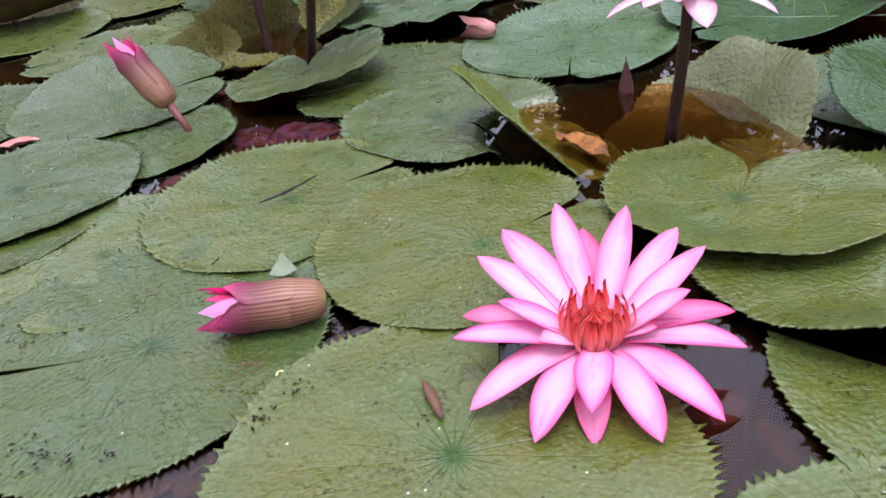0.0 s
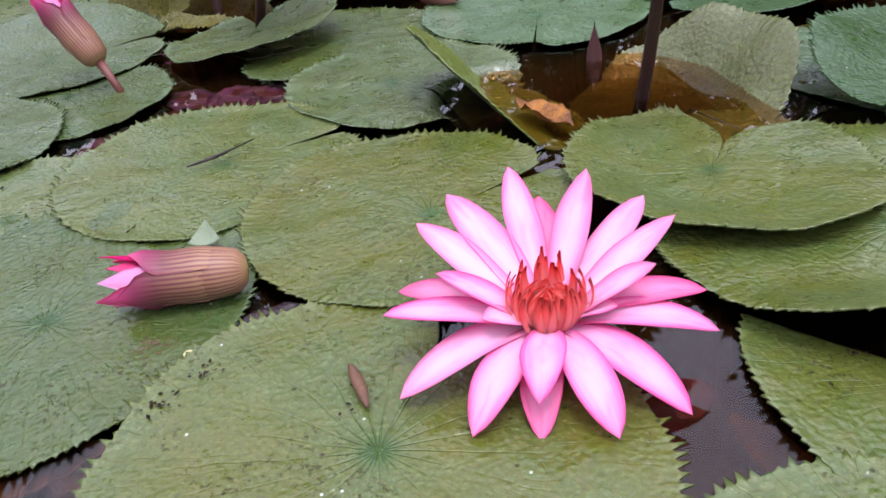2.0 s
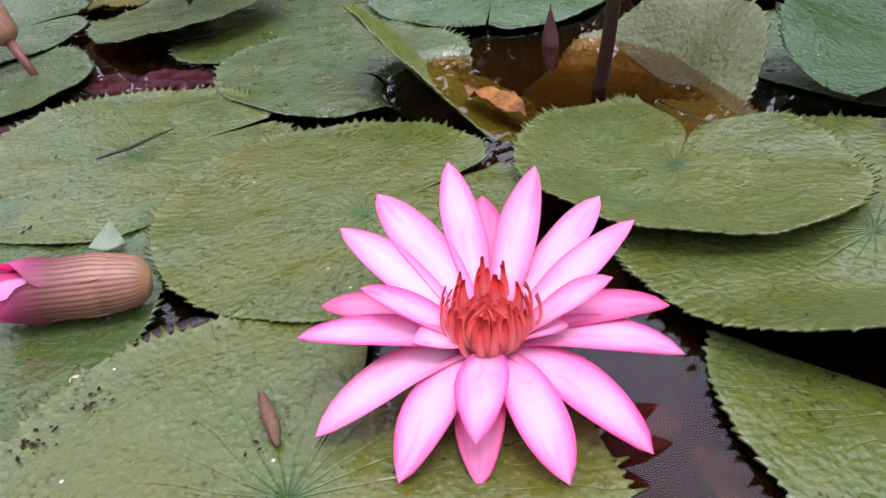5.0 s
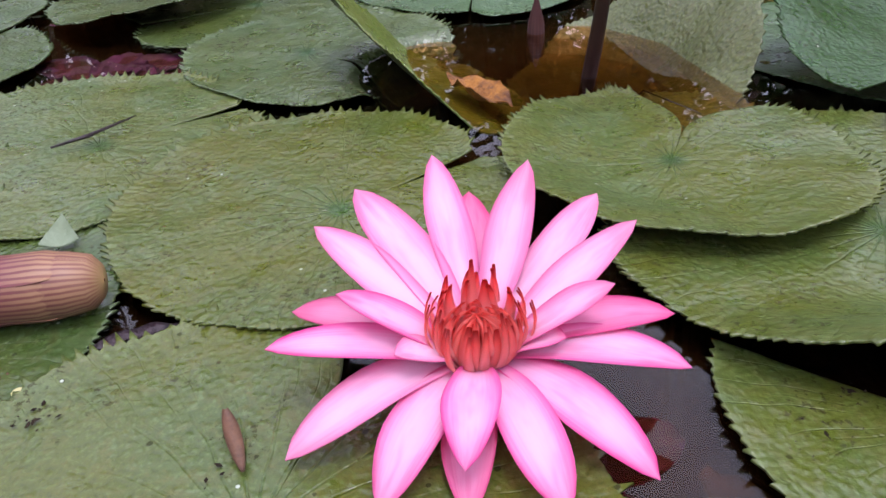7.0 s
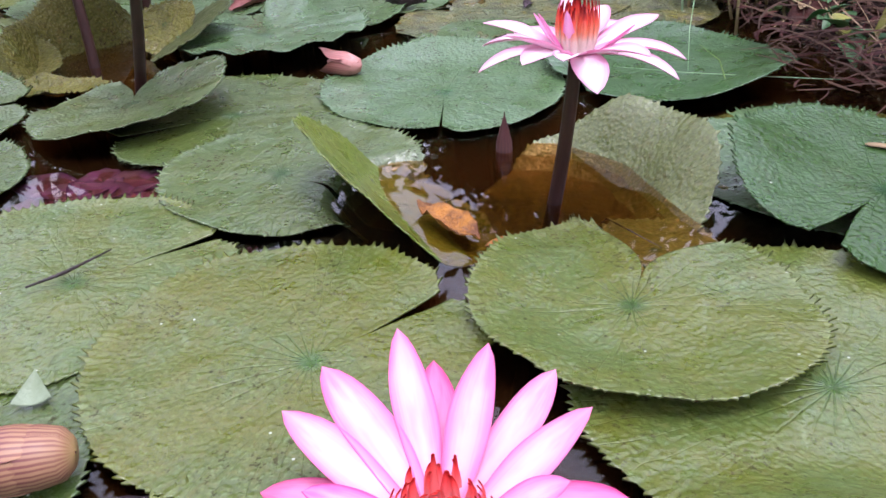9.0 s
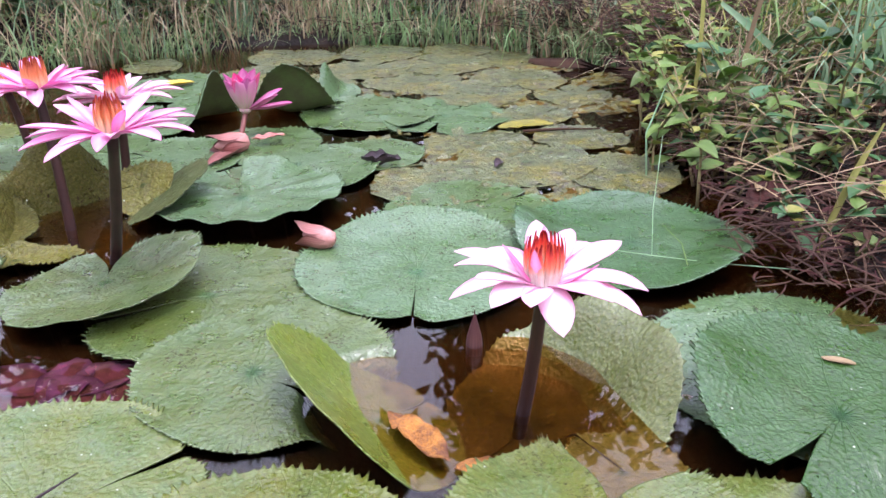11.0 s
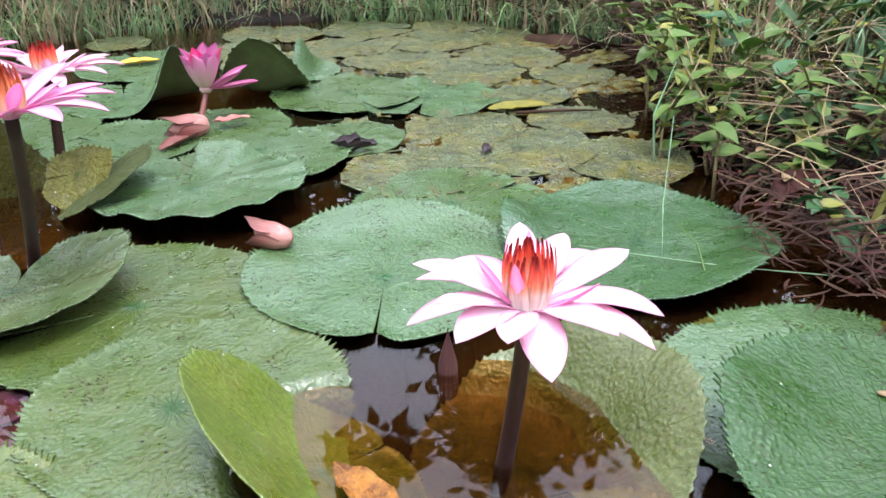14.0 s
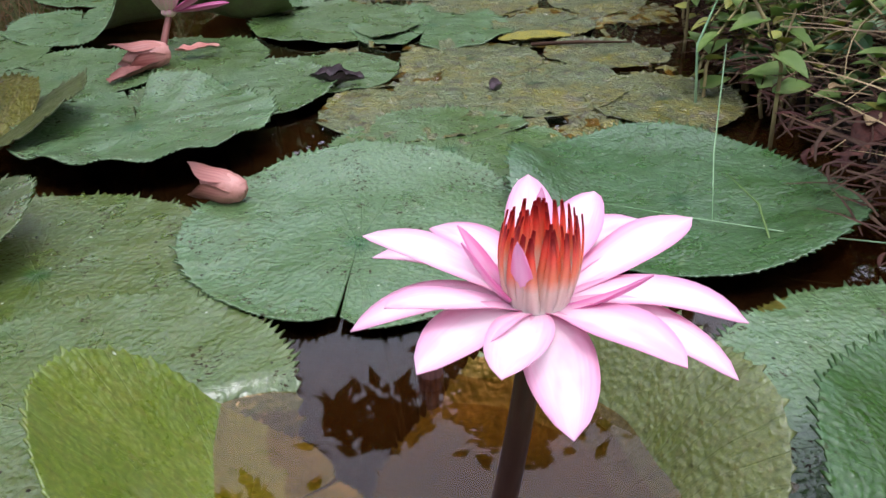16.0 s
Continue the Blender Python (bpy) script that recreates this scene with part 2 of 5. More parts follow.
def banded(name, stops, stripe=None, rough=0.45, translucent=0.15):
    """A material that runs through colours along v, with optional ribs of a second colour along u."""
    b = Nodes(name)
    u, v = uv_axes(b)
    r = b.add("ValToRGB", None, Fac=v)
    el = r.color_ramp.elements
    while len(el) < len(stops):
        el.new(0.5)
    for e, (at, c) in zip(el, stops):
        e.position, e.color = at, (*c, 1)
    col = r.outputs[0]
    h = b.noise(b.add("CombineXYZ", None, X=b.math("MULTIPLY", u, 30.0), Y=b.math("MULTIPLY", v, 3.0)).outputs[0], 1.0)
    if stripe:
        n, c = stripe
        s = b.math("ABSOLUTE", b.math("SUBTRACT", b.math("FRACT", b.math("ADD", b.math("MULTIPLY", u, n), b.math("MULTIPLY", h, 0.5))), 0.5))
        s = b.math("MULTIPLY", b.ramp(s, 0.10, 0.34), b.ramp(v, 0.92, 0.25))
        col = b.mix(b.math("MULTIPLY", s, b.math("ADD", b.math("MULTIPLY", h, 0.6), 0.35)), col, c)
    bp = b.add("Bump", None, Strength=0.4, Distance=0.0008, Height=h).outputs[0]
    p = b.add("BsdfPrincipled", None, Base_Color=col, Roughness=rough, Normal=bp)
    tr = b.add("BsdfTranslucent", None, Color=col).outputs[0]
    return b.finish(b.add("MixShader", None, Fac=translucent, i1=p.outputs[0], i2=tr).outputs[0])


def water_material():
    b = Nodes("pond_water")
    pos = b.add("TexCoord").outputs["Object"]
    n = b.noise(pos, 9.0, 2.0)
    bp = b.add("Bump", None, Strength=0.05, Distance=0.002, Height=n).outputs[0]
    clear = b.add("BsdfTransparent", None, Color=(0.97, 0.73, 0.46)).outputs[0]
    gloss = b.add("BsdfGlossy", None, Color=(1, 1, 1), Roughness=0.015, Normal=bp).outputs[0]
    fr = b.add("Fresnel", None, IOR=1.46, Normal=bp).outputs[0]
    return b.finish(b.add("MixShader", None, Fac=fr, i1=clear, i2=gloss).outputs[0])


M_PAD = pad_top("lily_pad_green", (0.090, 0.112, 0.004), (0.070, 0.114, 0.018), (0.14, 0.125, 0.022), wet=0.42, spec=0.5, rugged=1.1, dirt=0.7)
M_PAD_COOL = pad_top("lily_pad_bluish_green", (0.056, 0.114, 0.022), (0.076, 0.140, 0.050), (0.11, 0.135, 0.05), wet=0.55, spec=0.6, rugged=1.25)
M_PAD_MID = pad_top("lily_pad_fresh_green", (0.056, 0.088, 0.005), (0.050, 0.094, 0.018), (0.10, 0.10, 0.022), wet=0.36, spec=0.45, rugged=1.2, dirt=0.7)
M_PAD_PALE = pad_top("lily_pad_pale_green", (0.068, 0.104, 0.012), (0.068, 0.116, 0.030), (0.11, 0.115, 0.03), wet=0.5, spec=0.55, rugged=1.15)
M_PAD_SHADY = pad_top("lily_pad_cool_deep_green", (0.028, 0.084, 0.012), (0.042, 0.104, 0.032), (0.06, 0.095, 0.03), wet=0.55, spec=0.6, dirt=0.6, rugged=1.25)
M_PAD_DEEP = pad_top("lily_pad_deep_green", (0.018, 0.066, 0.004), (0.026, 0.080, 0.012), (0.045, 0.075, 0.018), wet=0.2, spec=0.4, dirt=0.6, rugged=1.5)
M_PAD_OLIVE = pad_top("lily_pad_olive", (0.082, 0.104, 0.012), (0.105, 0.128, 0.024), (0.12, 0.10, 0.025), gloss=0.38, wet=0.4, spec=0.5, rugged=1.3, dirt=0.4)
M_PAD_LIME = pad_top("lily_pad_yellow_green", (0.100, 0.150, 0.005), (0.125, 0.165, 0.010), (0.15, 0.12, 0.02), gloss=0.32, wet=0.25, dirt=0.3, rugged=0.8)
M_PAD_BROWN = pad_top("lily_pad_brown_olive", (0.058, 0.060, 0.004), (0.085, 0.080, 0.008), (0.055, 0.034, 0.012), gloss=0.5, wet=0.0, spec=0.12, rugged=3.0)
M_PAD_TAN = pad_top("lily_pad_yellowed", (0.105, 0.108, 0.002), (0.130, 0.126, 0.004), (0.08, 0.05, 0.010), gloss=0.42, wet=0.2, spec=0.35, rugged=3.0)
M_PAD_DIM = pad_top("lily_pad_dark_olive", (0.045, 0.060, 0.006), (0.060, 0.075, 0.010), (0.07, 0.055, 0.015), gloss=0.45, wet=0.06, spec=0.3)
M_PAD_MOSS = pad_top("lily_pad_decayed", (0.076, 0.100, 0.026), (0.115, 0.138, 0.044), (0.13, 0.115, 0.04), moss=0.8, gloss=0.36, wet=0.5, rugged=4.5)
M_UNDER = plain("lily_pad_underside", (0.095, 0.080, 0.018), (0.06, 0.036, 0.016), 30, 0.55, 0.6, 0.002, spec=0.2)
M_UNDER_DARK = plain("lily_pad_dull_underside", (0.085, 0.12, 0.03), (0.07, 0.075, 0.025), 30, 0.5, 0.6, 0.002)
M_PETAL = petal_material("pink_petal", (0.94, 0.57, 0.76), (0.88, 0.21, 0.46), (0.84, 0.14, 0.35))
M_PETAL_ROSE = petal_material("rose_petal", (0.90, 0.34, 0.56), (0.82, 0.13, 0.33), (0.78, 0.08, 0.25))
M_PETAL_DUSK = petal_material("dusky_pink_petal", (0.66, 0.30, 0.47), (0.50, 0.10, 0.25), (0.56, 0.10, 0.30))
M_PETAL_PALE = petal_material("pale_pink_petal", (0.93, 0.80, 0.84), (0.88, 0.44, 0.62), (0.86, 0.46, 0.64))
M_PETAL_MID = petal_material("soft_pink_petal", (0.88, 0.54, 0.72), (0.82, 0.26, 0.52), (0.84, 0.38, 0.60))
M_PETAL_SOFT = petal_material("blush_petal", (0.90, 0.56, 0.74), (0.84, 0.28, 0.55), (0.84, 0.36, 0.62))
M_PETAL_DEEP = petal_material("deep_pink_petal", (0.80, 0.20, 0.40), (0.66, 0.05, 0.16), (0.68, 0.06, 0.20))
M_STAMEN = banded("red_stamen", [(0.0, (1.0, 0.72, 0.70)), (0.5, (1.0, 0.48, 0.45)), (0.8, (0.99, 0.26, 0.22)), (1.0, (0.60, 0.06, 0.04))], translucent=0.7)
M_STAMEN_IN = banded("inner_red_stamen", [(0.0, (1.0, 0.70, 0.66)), (0.4, (1.0, 0.48, 0.44)), (0.8, (1.0, 0.34, 0.28)), (1.0, (0.92, 0.16, 0.12))], translucent=0.7)
M_STAMEN_UP = banded("orange_stamen", [(0.0, (0.99, 0.96, 0.90)), (0.38, (0.99, 0.88, 0.76)), (0.55, (1.0, 0.50, 0.28)), (0.80, (0.98, 0.20, 0.13)), (1.0, (0.42, 0.02, 0.03))], translucent=0.6)
M_STAMEN_AMBER = banded("amber_stamen", [(0.0, (0.95, 0.86, 0.66)), (0.35, (0.95, 0.70, 0.38)), (0.6, (0.92, 0.40, 0.16)), (1.0, (0.62, 0.12, 0.05))], translucent=0.5)
M_STALK = plain("brown_flower_stalk", (0.052, 0.021, 0.015), (0.032, 0.013, 0.010), 60, 0.4, 0.3, 0.0006, stretch=(1, 1, 0.2))
M_STALK_PINK = plain("pink_flower_stalk", (0.26, 0.085, 0.07), (0.17, 0.06, 0.045), 60, 0.45, 0.3, 0.0006, stretch=(1, 1, 0.2))
M_SEPAL = banded("striped_sepal", [(0.0, (0.52, 0.36, 0.12)), (0.18, (0.30, 0.14, 0.08)), (0.42, (0.20, 0.065, 0.055)), (0.68, (0.17, 0.035, 0.05)), (0.85, (0.30, 0.04, 0.10)), (1.0, (0.62, 0.06, 0.20))], stripe=(34, (0.50, 0.30, 0.15)))
M_SEPAL_CUP = banded("green_striped_sepal", [(0.0, (0.60, 0.50, 0.32)), (0.4, (0.66, 0.42, 0.42)), (1.0, (0.72, 0.22, 0.42))], stripe=(9, (0.50, 0.48, 0.26)))
M_BUD_DARK = banded("dark_bud", [(0.0, (0.11, 0.05, 0.04)), (1.0, (0.09, 0.03, 0.03))], stripe=(14, (0.17, 0.08, 0.06)))
M_WITHER = plain("withered_pink", (0.5, 0.16, 0.14), (0.62, 0.33, 0.26), 45, 0.55, 0.5, 0.0015, 0.15)
M_WITHER_DARK = plain("withered_brown_red", (0.17, 0.055, 0.045), (0.3, 0.12, 0.10), 45, 0.55, 0.5, 0.0015, 0.1)
M_DEAD_ORANGE = plain("dead_leaf_orange", (0.44, 0.18, 0.03), (0.12, 0.045, 0.018), 70, 0.55, 0.9, 0.003)
M_YELLOW = plain("yellow_leaf", (0.72, 0.5, 0.04), (0.6, 0.42, 0.06), 40, 0.5, 0.3, 0.001, 0.15)
M_HUSK = plain("brown_husk", (0.15, 0.075, 0.042), (0.085, 0.045, 0.028), 80, 0.6, 0.5, 0.001)
M_OLIVE_LEAF = plain("olive_yellow_leaf", (0.24, 0.20, 0.02), (0.15, 0.14, 0.025), 60, 0.5, 0.8, 0.003)
M_SCRAP = plain("pale_yellow_scrap", (0.62, 0.58, 0.26), (0.5, 0.46, 0.2), 60, 0.5, 0.3, 0.001)
M_PURPLE = plain("purple_sunken_leaf", (0.11, 0.045, 0.27), (0.05, 0.024, 0.12), 30, 0.6, 0.4, 0.002)
M_DARKROT = plain("dark_rotten_leaf", (0.05, 0.03, 0.035), (0.02, 0.014, 0.016), 50, 0.4, 0.8, 0.003)
M_SOIL = plain("bank_soil", (0.028, 0.019, 0.013), (0.014, 0.010, 0.008), 16, 0.9, 0.8, 0.01)
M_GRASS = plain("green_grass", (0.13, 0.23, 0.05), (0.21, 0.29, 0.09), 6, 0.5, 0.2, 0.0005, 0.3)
# lighter copy of green_grass: sky light through far blades put into the colour
M_GRASS_FAR_LIT = plain("far_grass_sky_lit", (0.22, 0.37, 0.13), (0.36, 0.46, 0.22), 6, 0.55, 0.2, 0.0005, 0.45)
M_STRAW_PALE = plain("pale_dry_straw", (0.58, 0.46, 0.28), (0.38, 0.28, 0.16), 8, 0.65, 0.3, 0.0006, 0.2)
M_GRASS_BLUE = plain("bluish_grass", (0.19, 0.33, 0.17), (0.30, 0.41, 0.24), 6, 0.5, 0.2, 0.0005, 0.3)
M_STRAW = plain("dry_straw", (0.27, 0.19, 0.095), (0.14, 0.095, 0.05), 8, 0.65, 0.3, 0.0006, 0.1)
M_GRASS_YELLOW = plain("yellowing_grass", (0.36, 0.33, 0.09), (0.24, 0.26, 0.06), 8, 0.55, 0.2, 0.0005, 0.3)
M_STRAW_RED = plain("reddish_dry_litter", (0.080, 0.042, 0.026), (0.038, 0.021, 0.015), 10, 0.75, 0.4, 0.001, spec=0.12)
M_DEAD_RED = plain("dark_red_dead_leaf", (0.062, 0.020, 0.015), (0.028, 0.012, 0.010), 40, 0.7, 0.6, 0.002, spec=0.12)
M_WEED = plain("weed_leaf", (0.13, 0.22, 0.04), (0.20, 0.28, 0.075), 22, 0.45, 0.4, 0.001, 0.4)
M_WEED_DARK = plain("dark_weed_leaf", (0.05, 0.13, 0.04), (0.085, 0.17, 0.065), 22, 0.42, 0.4, 0.001, 0.3)
M_WEED_YELLOW = plain("yellowing_weed_leaf", (0.32, 0.30, 0.05), (0.24, 0.27, 0.06), 22, 0.5, 0.4, 0.001, 0.3)
M_WEED_STEM = plain("weed_stem", (0.25, 0.22, 0.08), (0.20, 0.13, 0.07), 14, 0.6, 0.3, 0.0006)
M_TREE_LEAF = plain("tree_leaf", (0.035, 0.075, 0.018), (0.055, 0.10, 0.03), 8, 0.5, 0.2, 0.001, 0.15)
M_BARK = plain("bark", (0.11, 0.08, 0.06), (0.06, 0.045, 0.035), 10, 0.85, 0.8, 0.01)


def murk_material():
    b = Nodes("murky_water")
    pos = b.add("TexCoord").outputs["Object"]
    clear = b.add("BsdfTransparent", None, Color=(0.925, 0.82, 0.645)).outputs[0]
    silt = b.add("BsdfDiffuse", None, Color=(0.080, 0.058, 0.040)).outputs[0]
    fac = b.add("MapRange", None, Value=b.noise(pos, 7.0, 3.0), From_Min=0.3, From_Max=0.7, To_Min=0.10, To_Max=0.16).outputs[0]
    return b.finish(b.add("MixShader", None, Fac=fac, i1=clear, i2=silt).outputs[0])


M_ALGAE = pad_top("algae_mat", (0.080, 0.088, 0.022), (0.125, 0.120, 0.028), (0.11, 0.085, 0.032), moss=0.95, gloss=0.4, wet=0.45, rugged=4.5)
M_WATER = water_material()
M_MURK = murk_material()


# ---- mesh helpers ----
def mesh_object(name, verts, faces, mats, parent=None, uvs=None, smooth=True, label=""):
    me = bpy.data.meshes.new(name)
    me.from_pydata([tuple(v) for v in verts], [], faces)
    for m in mats if isinstance(mats, (list, tuple)) else [mats]:
        me.materials.append(m)
    if uvs is not None:
        lay = me.uv_layers.new(name="UVMap")
        idx = np.empty(len(me.loops), int)
        me.loops.foreach_get("vertex_index", idx)
        lay.data.foreach_set("uv", np.asarray(uvs, float)[idx].ravel())
    if smooth:
        me.polygons.foreach_set("use_smooth", [True] * len(me.polygons))
    me.update()
    ob = new(name, me)
    if parent:
        ob.parent = parent
    if label:
        ob["label"] = label
    return ob


def grid_faces(rows, cols, start=0, flip=False):
    out = []
    for i in range(rows - 1):
        for j in range(cols - 1):
            a = start + i * cols + j
            q = (a, a + 1, a + cols + 1, a + cols)
            out.append(q[::-1] if flip else q)
    return out


def smoothstep(a, b, x):
    t = np.clip((x - a) / (b - a), 0, 1)
    return t * t * (3 - 2 * t)


def wiggle(a, d):
    return (a - d + 180) % 360 - 180


def lily_pad(c, r, pet=None, notch=180, gape=1.5, z=0.004, ratio=1.0, rot=0.0, slope=(0, 0), rims=(), wave=0.0015, waves=5,
             mat=None, under=None, teeth=None, label="", seed=1, rings=22, low=0.0015, tooth=0.033, dip=0.0, slit=0.2, swell=2.2, shape=None, pucker=1.0):
    """A round toothed floating leaf with a slit to its stalk. rims: (azimuth, half width, rise, start of the rise) raise parts of its edge."""
    rnd = random.Random(seed)
    pet = c if pet is None else pet
    teeth = teeth or int(r * 950)
    n = teeth * 3 + 1
    th = np.linspace(notch + 0.3, notch + 359.7, n)
    way = np.stack([np.cos(np.radians(th)), np.sin(np.radians(th))], 1)
    # the edge: an ellipse about c, seen from the stalk
    ca, sa = math.cos(radians(rot)), math.sin(radians(rot))
    turn = np.array([[ca, sa], [-sa, ca]])
    o = (turn @ (np.array(pet) - np.array(c))) / (r, r * ratio)
    d = (way @ turn.T) / (r, r * ratio)
    A, B, C = (d * d).sum(1), 2 * (d @ o), (o @ o) - 1
    reach = (-B + np.sqrt(B * B - 4 * A * C)) / (2 * A)
    ph = [rnd.uniform(0, 360) for _ in range(4)]
    reach *= 1 + 0.014 * np.sin(np.radians(3 * th + ph[0])) + 0.008 * np.sin(np.radians(7 * th + ph[1]))
    near = np.minimum(th - th[0], th[-1] - th)
    reach *= 1 - 0.10 * np.exp(-(near / 7) ** 2)
    s = np.concatenate([[0.0, 0.03, 0.07], np.linspace(0.12, 0.955, rings - 4), [1.0]])
    saw = np.array([0.0, 1.0, 0.25])[np.arange(n) % 3] * np.repeat([rnd.choice((0.1, 0.5, 0.8, 1.0, 1.15, 1.35)) * rnd.uniform(0.8, 1.15) for _ in range(teeth + 1)], 3)[:n]
    S = np.repeat(s[:, None], n, 1)
    S[-1] = 0.958 + tooth * saw
    # the slit opens towards the edge
    side = np.where(th < notch + 180, 1.0, -1.0) * np.exp(-(near / 22) ** 2)
    open_ = np.radians(gape * side[None] * smoothstep(slit, 1.0, S))
    X = pet[0] + S * reach * (way[:, 0] * np.cos(open_) - way[:, 1] * np.sin(open_))
    Y = pet[1] + S * reach * (way[:, 0] * np.sin(open_) + way[:, 1] * np.cos(open_))
    ang = np.degrees(np.arctan2(Y - c[1], X - c[0]))
    Z = z + slope[0] * (X - c[0]) + slope[1] * (Y - c[1])
    if shape:
        Z = shape(X, Y)
    for az, wide, rise, start in rims:
        Z = Z + rise * np.exp(-(wiggle(ang, az) / wide) ** 2) * smoothstep(start, 1.0, S)
    Z = Z + wave * S ** 2 * np.sin(np.radians(waves * ang + ph[2])) + 0.5 * wave * S ** 2 * np.sin(np.radians((2 * waves + 3) * ang + ph[3]))
    crisp = smoothstep(0.84, 1.0, S)
    Z = Z + crisp * (0.0011 * (saw - 0.5) + 0.0022 * np.maximum(0, np.sin(np.radians(2 * ang + ph[1])))) + 0.0016 * (S > 0.99) * (saw > 0.5) - dip * np.exp(-(S / 0.25) ** 2)
    off = Vector((rnd.uniform(0, 50), rnd.uniform(0, 50), 0))
    puck = np.array([0.9 * noise.noise(Vector((x, y, 0)) * 75 + off) + 0.8 * noise.noise(Vector((x, y, 3)) * 32 + off) + swell * noise.noise(Vector((x, y, 6)) * 13 + off) for x, y in zip(X.ravel(), Y.ravel())]).reshape(X.shape)
    Z = Z + 0.0007 * pucker * puck * smoothstep(0.02, 0.2, S)
    if low is not None:
        Z = np.maximum(Z, low + 0.0006 * puck)
    verts = np.stack([X - pet[0], Y - pet[1], Z], -1).reshape(-1, 3)
    uvs = np.stack([np.repeat((th / 360.0)[None], len(s), 0), S], -1).reshape(-1, 2)
    pad = empty("lily_pad", (pet[0], pet[1], 0))
    hub = float(Z[1].mean())
    tube("leaf_stalk", [(0.04, 0.03, -0.32), (0.02, 0.015, -0.12), (0.004, 0.003, hub - 0.02), (0, 0, hub - 0.002)], [0.003, 0.0032, 0.0034, 0.0036], M_STALK, pad, 8)
    ob = mesh_object("blade", verts, grid_faces(len(s), n, flip=True), [mat or M_PAD, under or M_UNDER], parent=pad, uvs=uvs)
    thick = ob.modifiers.new("thickness", "SOLIDIFY")
    thick.thickness, thick.offset, thick.material_offset, thick.material_offset_rim = 0.0013, -1.0, 1, 0
    return tagged(pad, label or "green round water-lily leaf with toothed edge floating on water", "lily pad", "lily pads")


def tube(name, pts, radii, mat, parent=None, sides=8, label=""):
    """A tapered tube along points, closed at its ends."""
    pts = [Vector(p) for p in pts]
    verts, faces, uvs = [], [], []
    for i, p in enumerate(pts):
        t = (pts[min(i + 1, len(pts) - 1)] - pts[max(i - 1, 0)]).normalized()
        a = t.orthogonal().normalized() if abs(t.z) < 0.95 else t.cross(Vector((0, 1, 0))).normalized()
        b = t.cross(a)
        for k in range(sides):
            w = 2 * math.pi * k / sides
            verts.append(p + radii[i] * (math.cos(w) * a + math.sin(w) * b))
            uvs.append((k / sides, i / (len(pts) - 1)))
    for i in range(len(pts) - 1):
        for k in range(sides):
            faces.append((i * sides + k, i * sides + (k + 1) % sides, (i + 1) * sides + (k + 1) % sides, (i + 1) * sides + k))
    faces += [tuple(range(sides))[::-1], tuple(range((len(pts) - 1) * sides, len(pts) * sides))]
    return mesh_object(name, verts, faces, mat, parent, uvs, label=label)


def bez(a, b, c, t):
    return a * (1 - t) ** 2 + 2 * b * t * (1 - t) + c * t * t


def empty(name, at):
    ob = new(name)
    ob.location, ob.empty_display_size = at, 0.02
    return ob


def petal(parent, az, reach, rise, half, mat, sag=0.012, base=0.008, cup=0.35, twist=0.0, name="petal", blunt=0.7, label=""):
    """One petal: it runs out along azimuth az to a tip that lies rise above its foot."""
    rows, cols = 15, 9
    top, bot, uvs = [], [], []
    rnd = random.Random(int(az * 13 + reach * 9000))
    bow, lap, ph = rnd.uniform(-0.07, 0.07) * reach, rnd.uniform(-0.10, 0.10), rnd.uniform(0, 6)
    a, c = Vector((base, 0, 0)), Vector((reach, 0, rise))
    mid = (a + c) / 2 + Vector((0, 0, sag))
    for i in range(rows):
        t = i / (rows - 1)
        p = bez(a, mid, c, t)
        d = (bez(a, mid, c, min(t + 0.02, 1)) - bez(a, mid, c, max(t - 0.02, 0))).normalized()
        nrm = Vector((-d.z, 0, d.x))
        w = 0.9 * half * (0.36 * (1 - t) ** 2 + math.sin(math.pi * min(1, t ** 1.35)) ** blunt)
        for j in range(cols):
            u = -1 + 2 * j / (cols - 1)
            edge = 0.05 * w * math.sin(7 * t + ph + 2 * u) * abs(u) ** 3
            q = p + Vector((0, u * w * (1 + 0.04 * math.sin(9 * t + ph * u)) + bow * t * t, 0)) + nrm * (cup * w * u * u + (twist + lap) * u * w * t - 0.13 * w * math.exp(-(u / 0.22) ** 2) * (1 - 0.5 * t) + edge)
            th = 0.00045 * (1 - 0.6 * abs(u))
            top.append(q + nrm * th)
            bot.append(q - nrm * th)
            uvs.append(((u + 1) / 2, t))
    n = rows * cols
    faces = grid_faces(rows, cols, 0, True) + grid_faces(rows, cols, n)
    for i in range(rows - 1):
        faces.append((i * cols, i * cols + cols, n + i * cols + cols, n + i * cols)[::-1])
        k = cols - 1
        faces.append((i * cols + k, i * cols + cols + k, n + i * cols + cols + k, n + i * cols + k))
    ob = mesh_object(name, top + bot, faces, mat, parent, uvs + uvs, label=label)
    ob.rotation_euler = (0, 0, radians(az))
    return ob


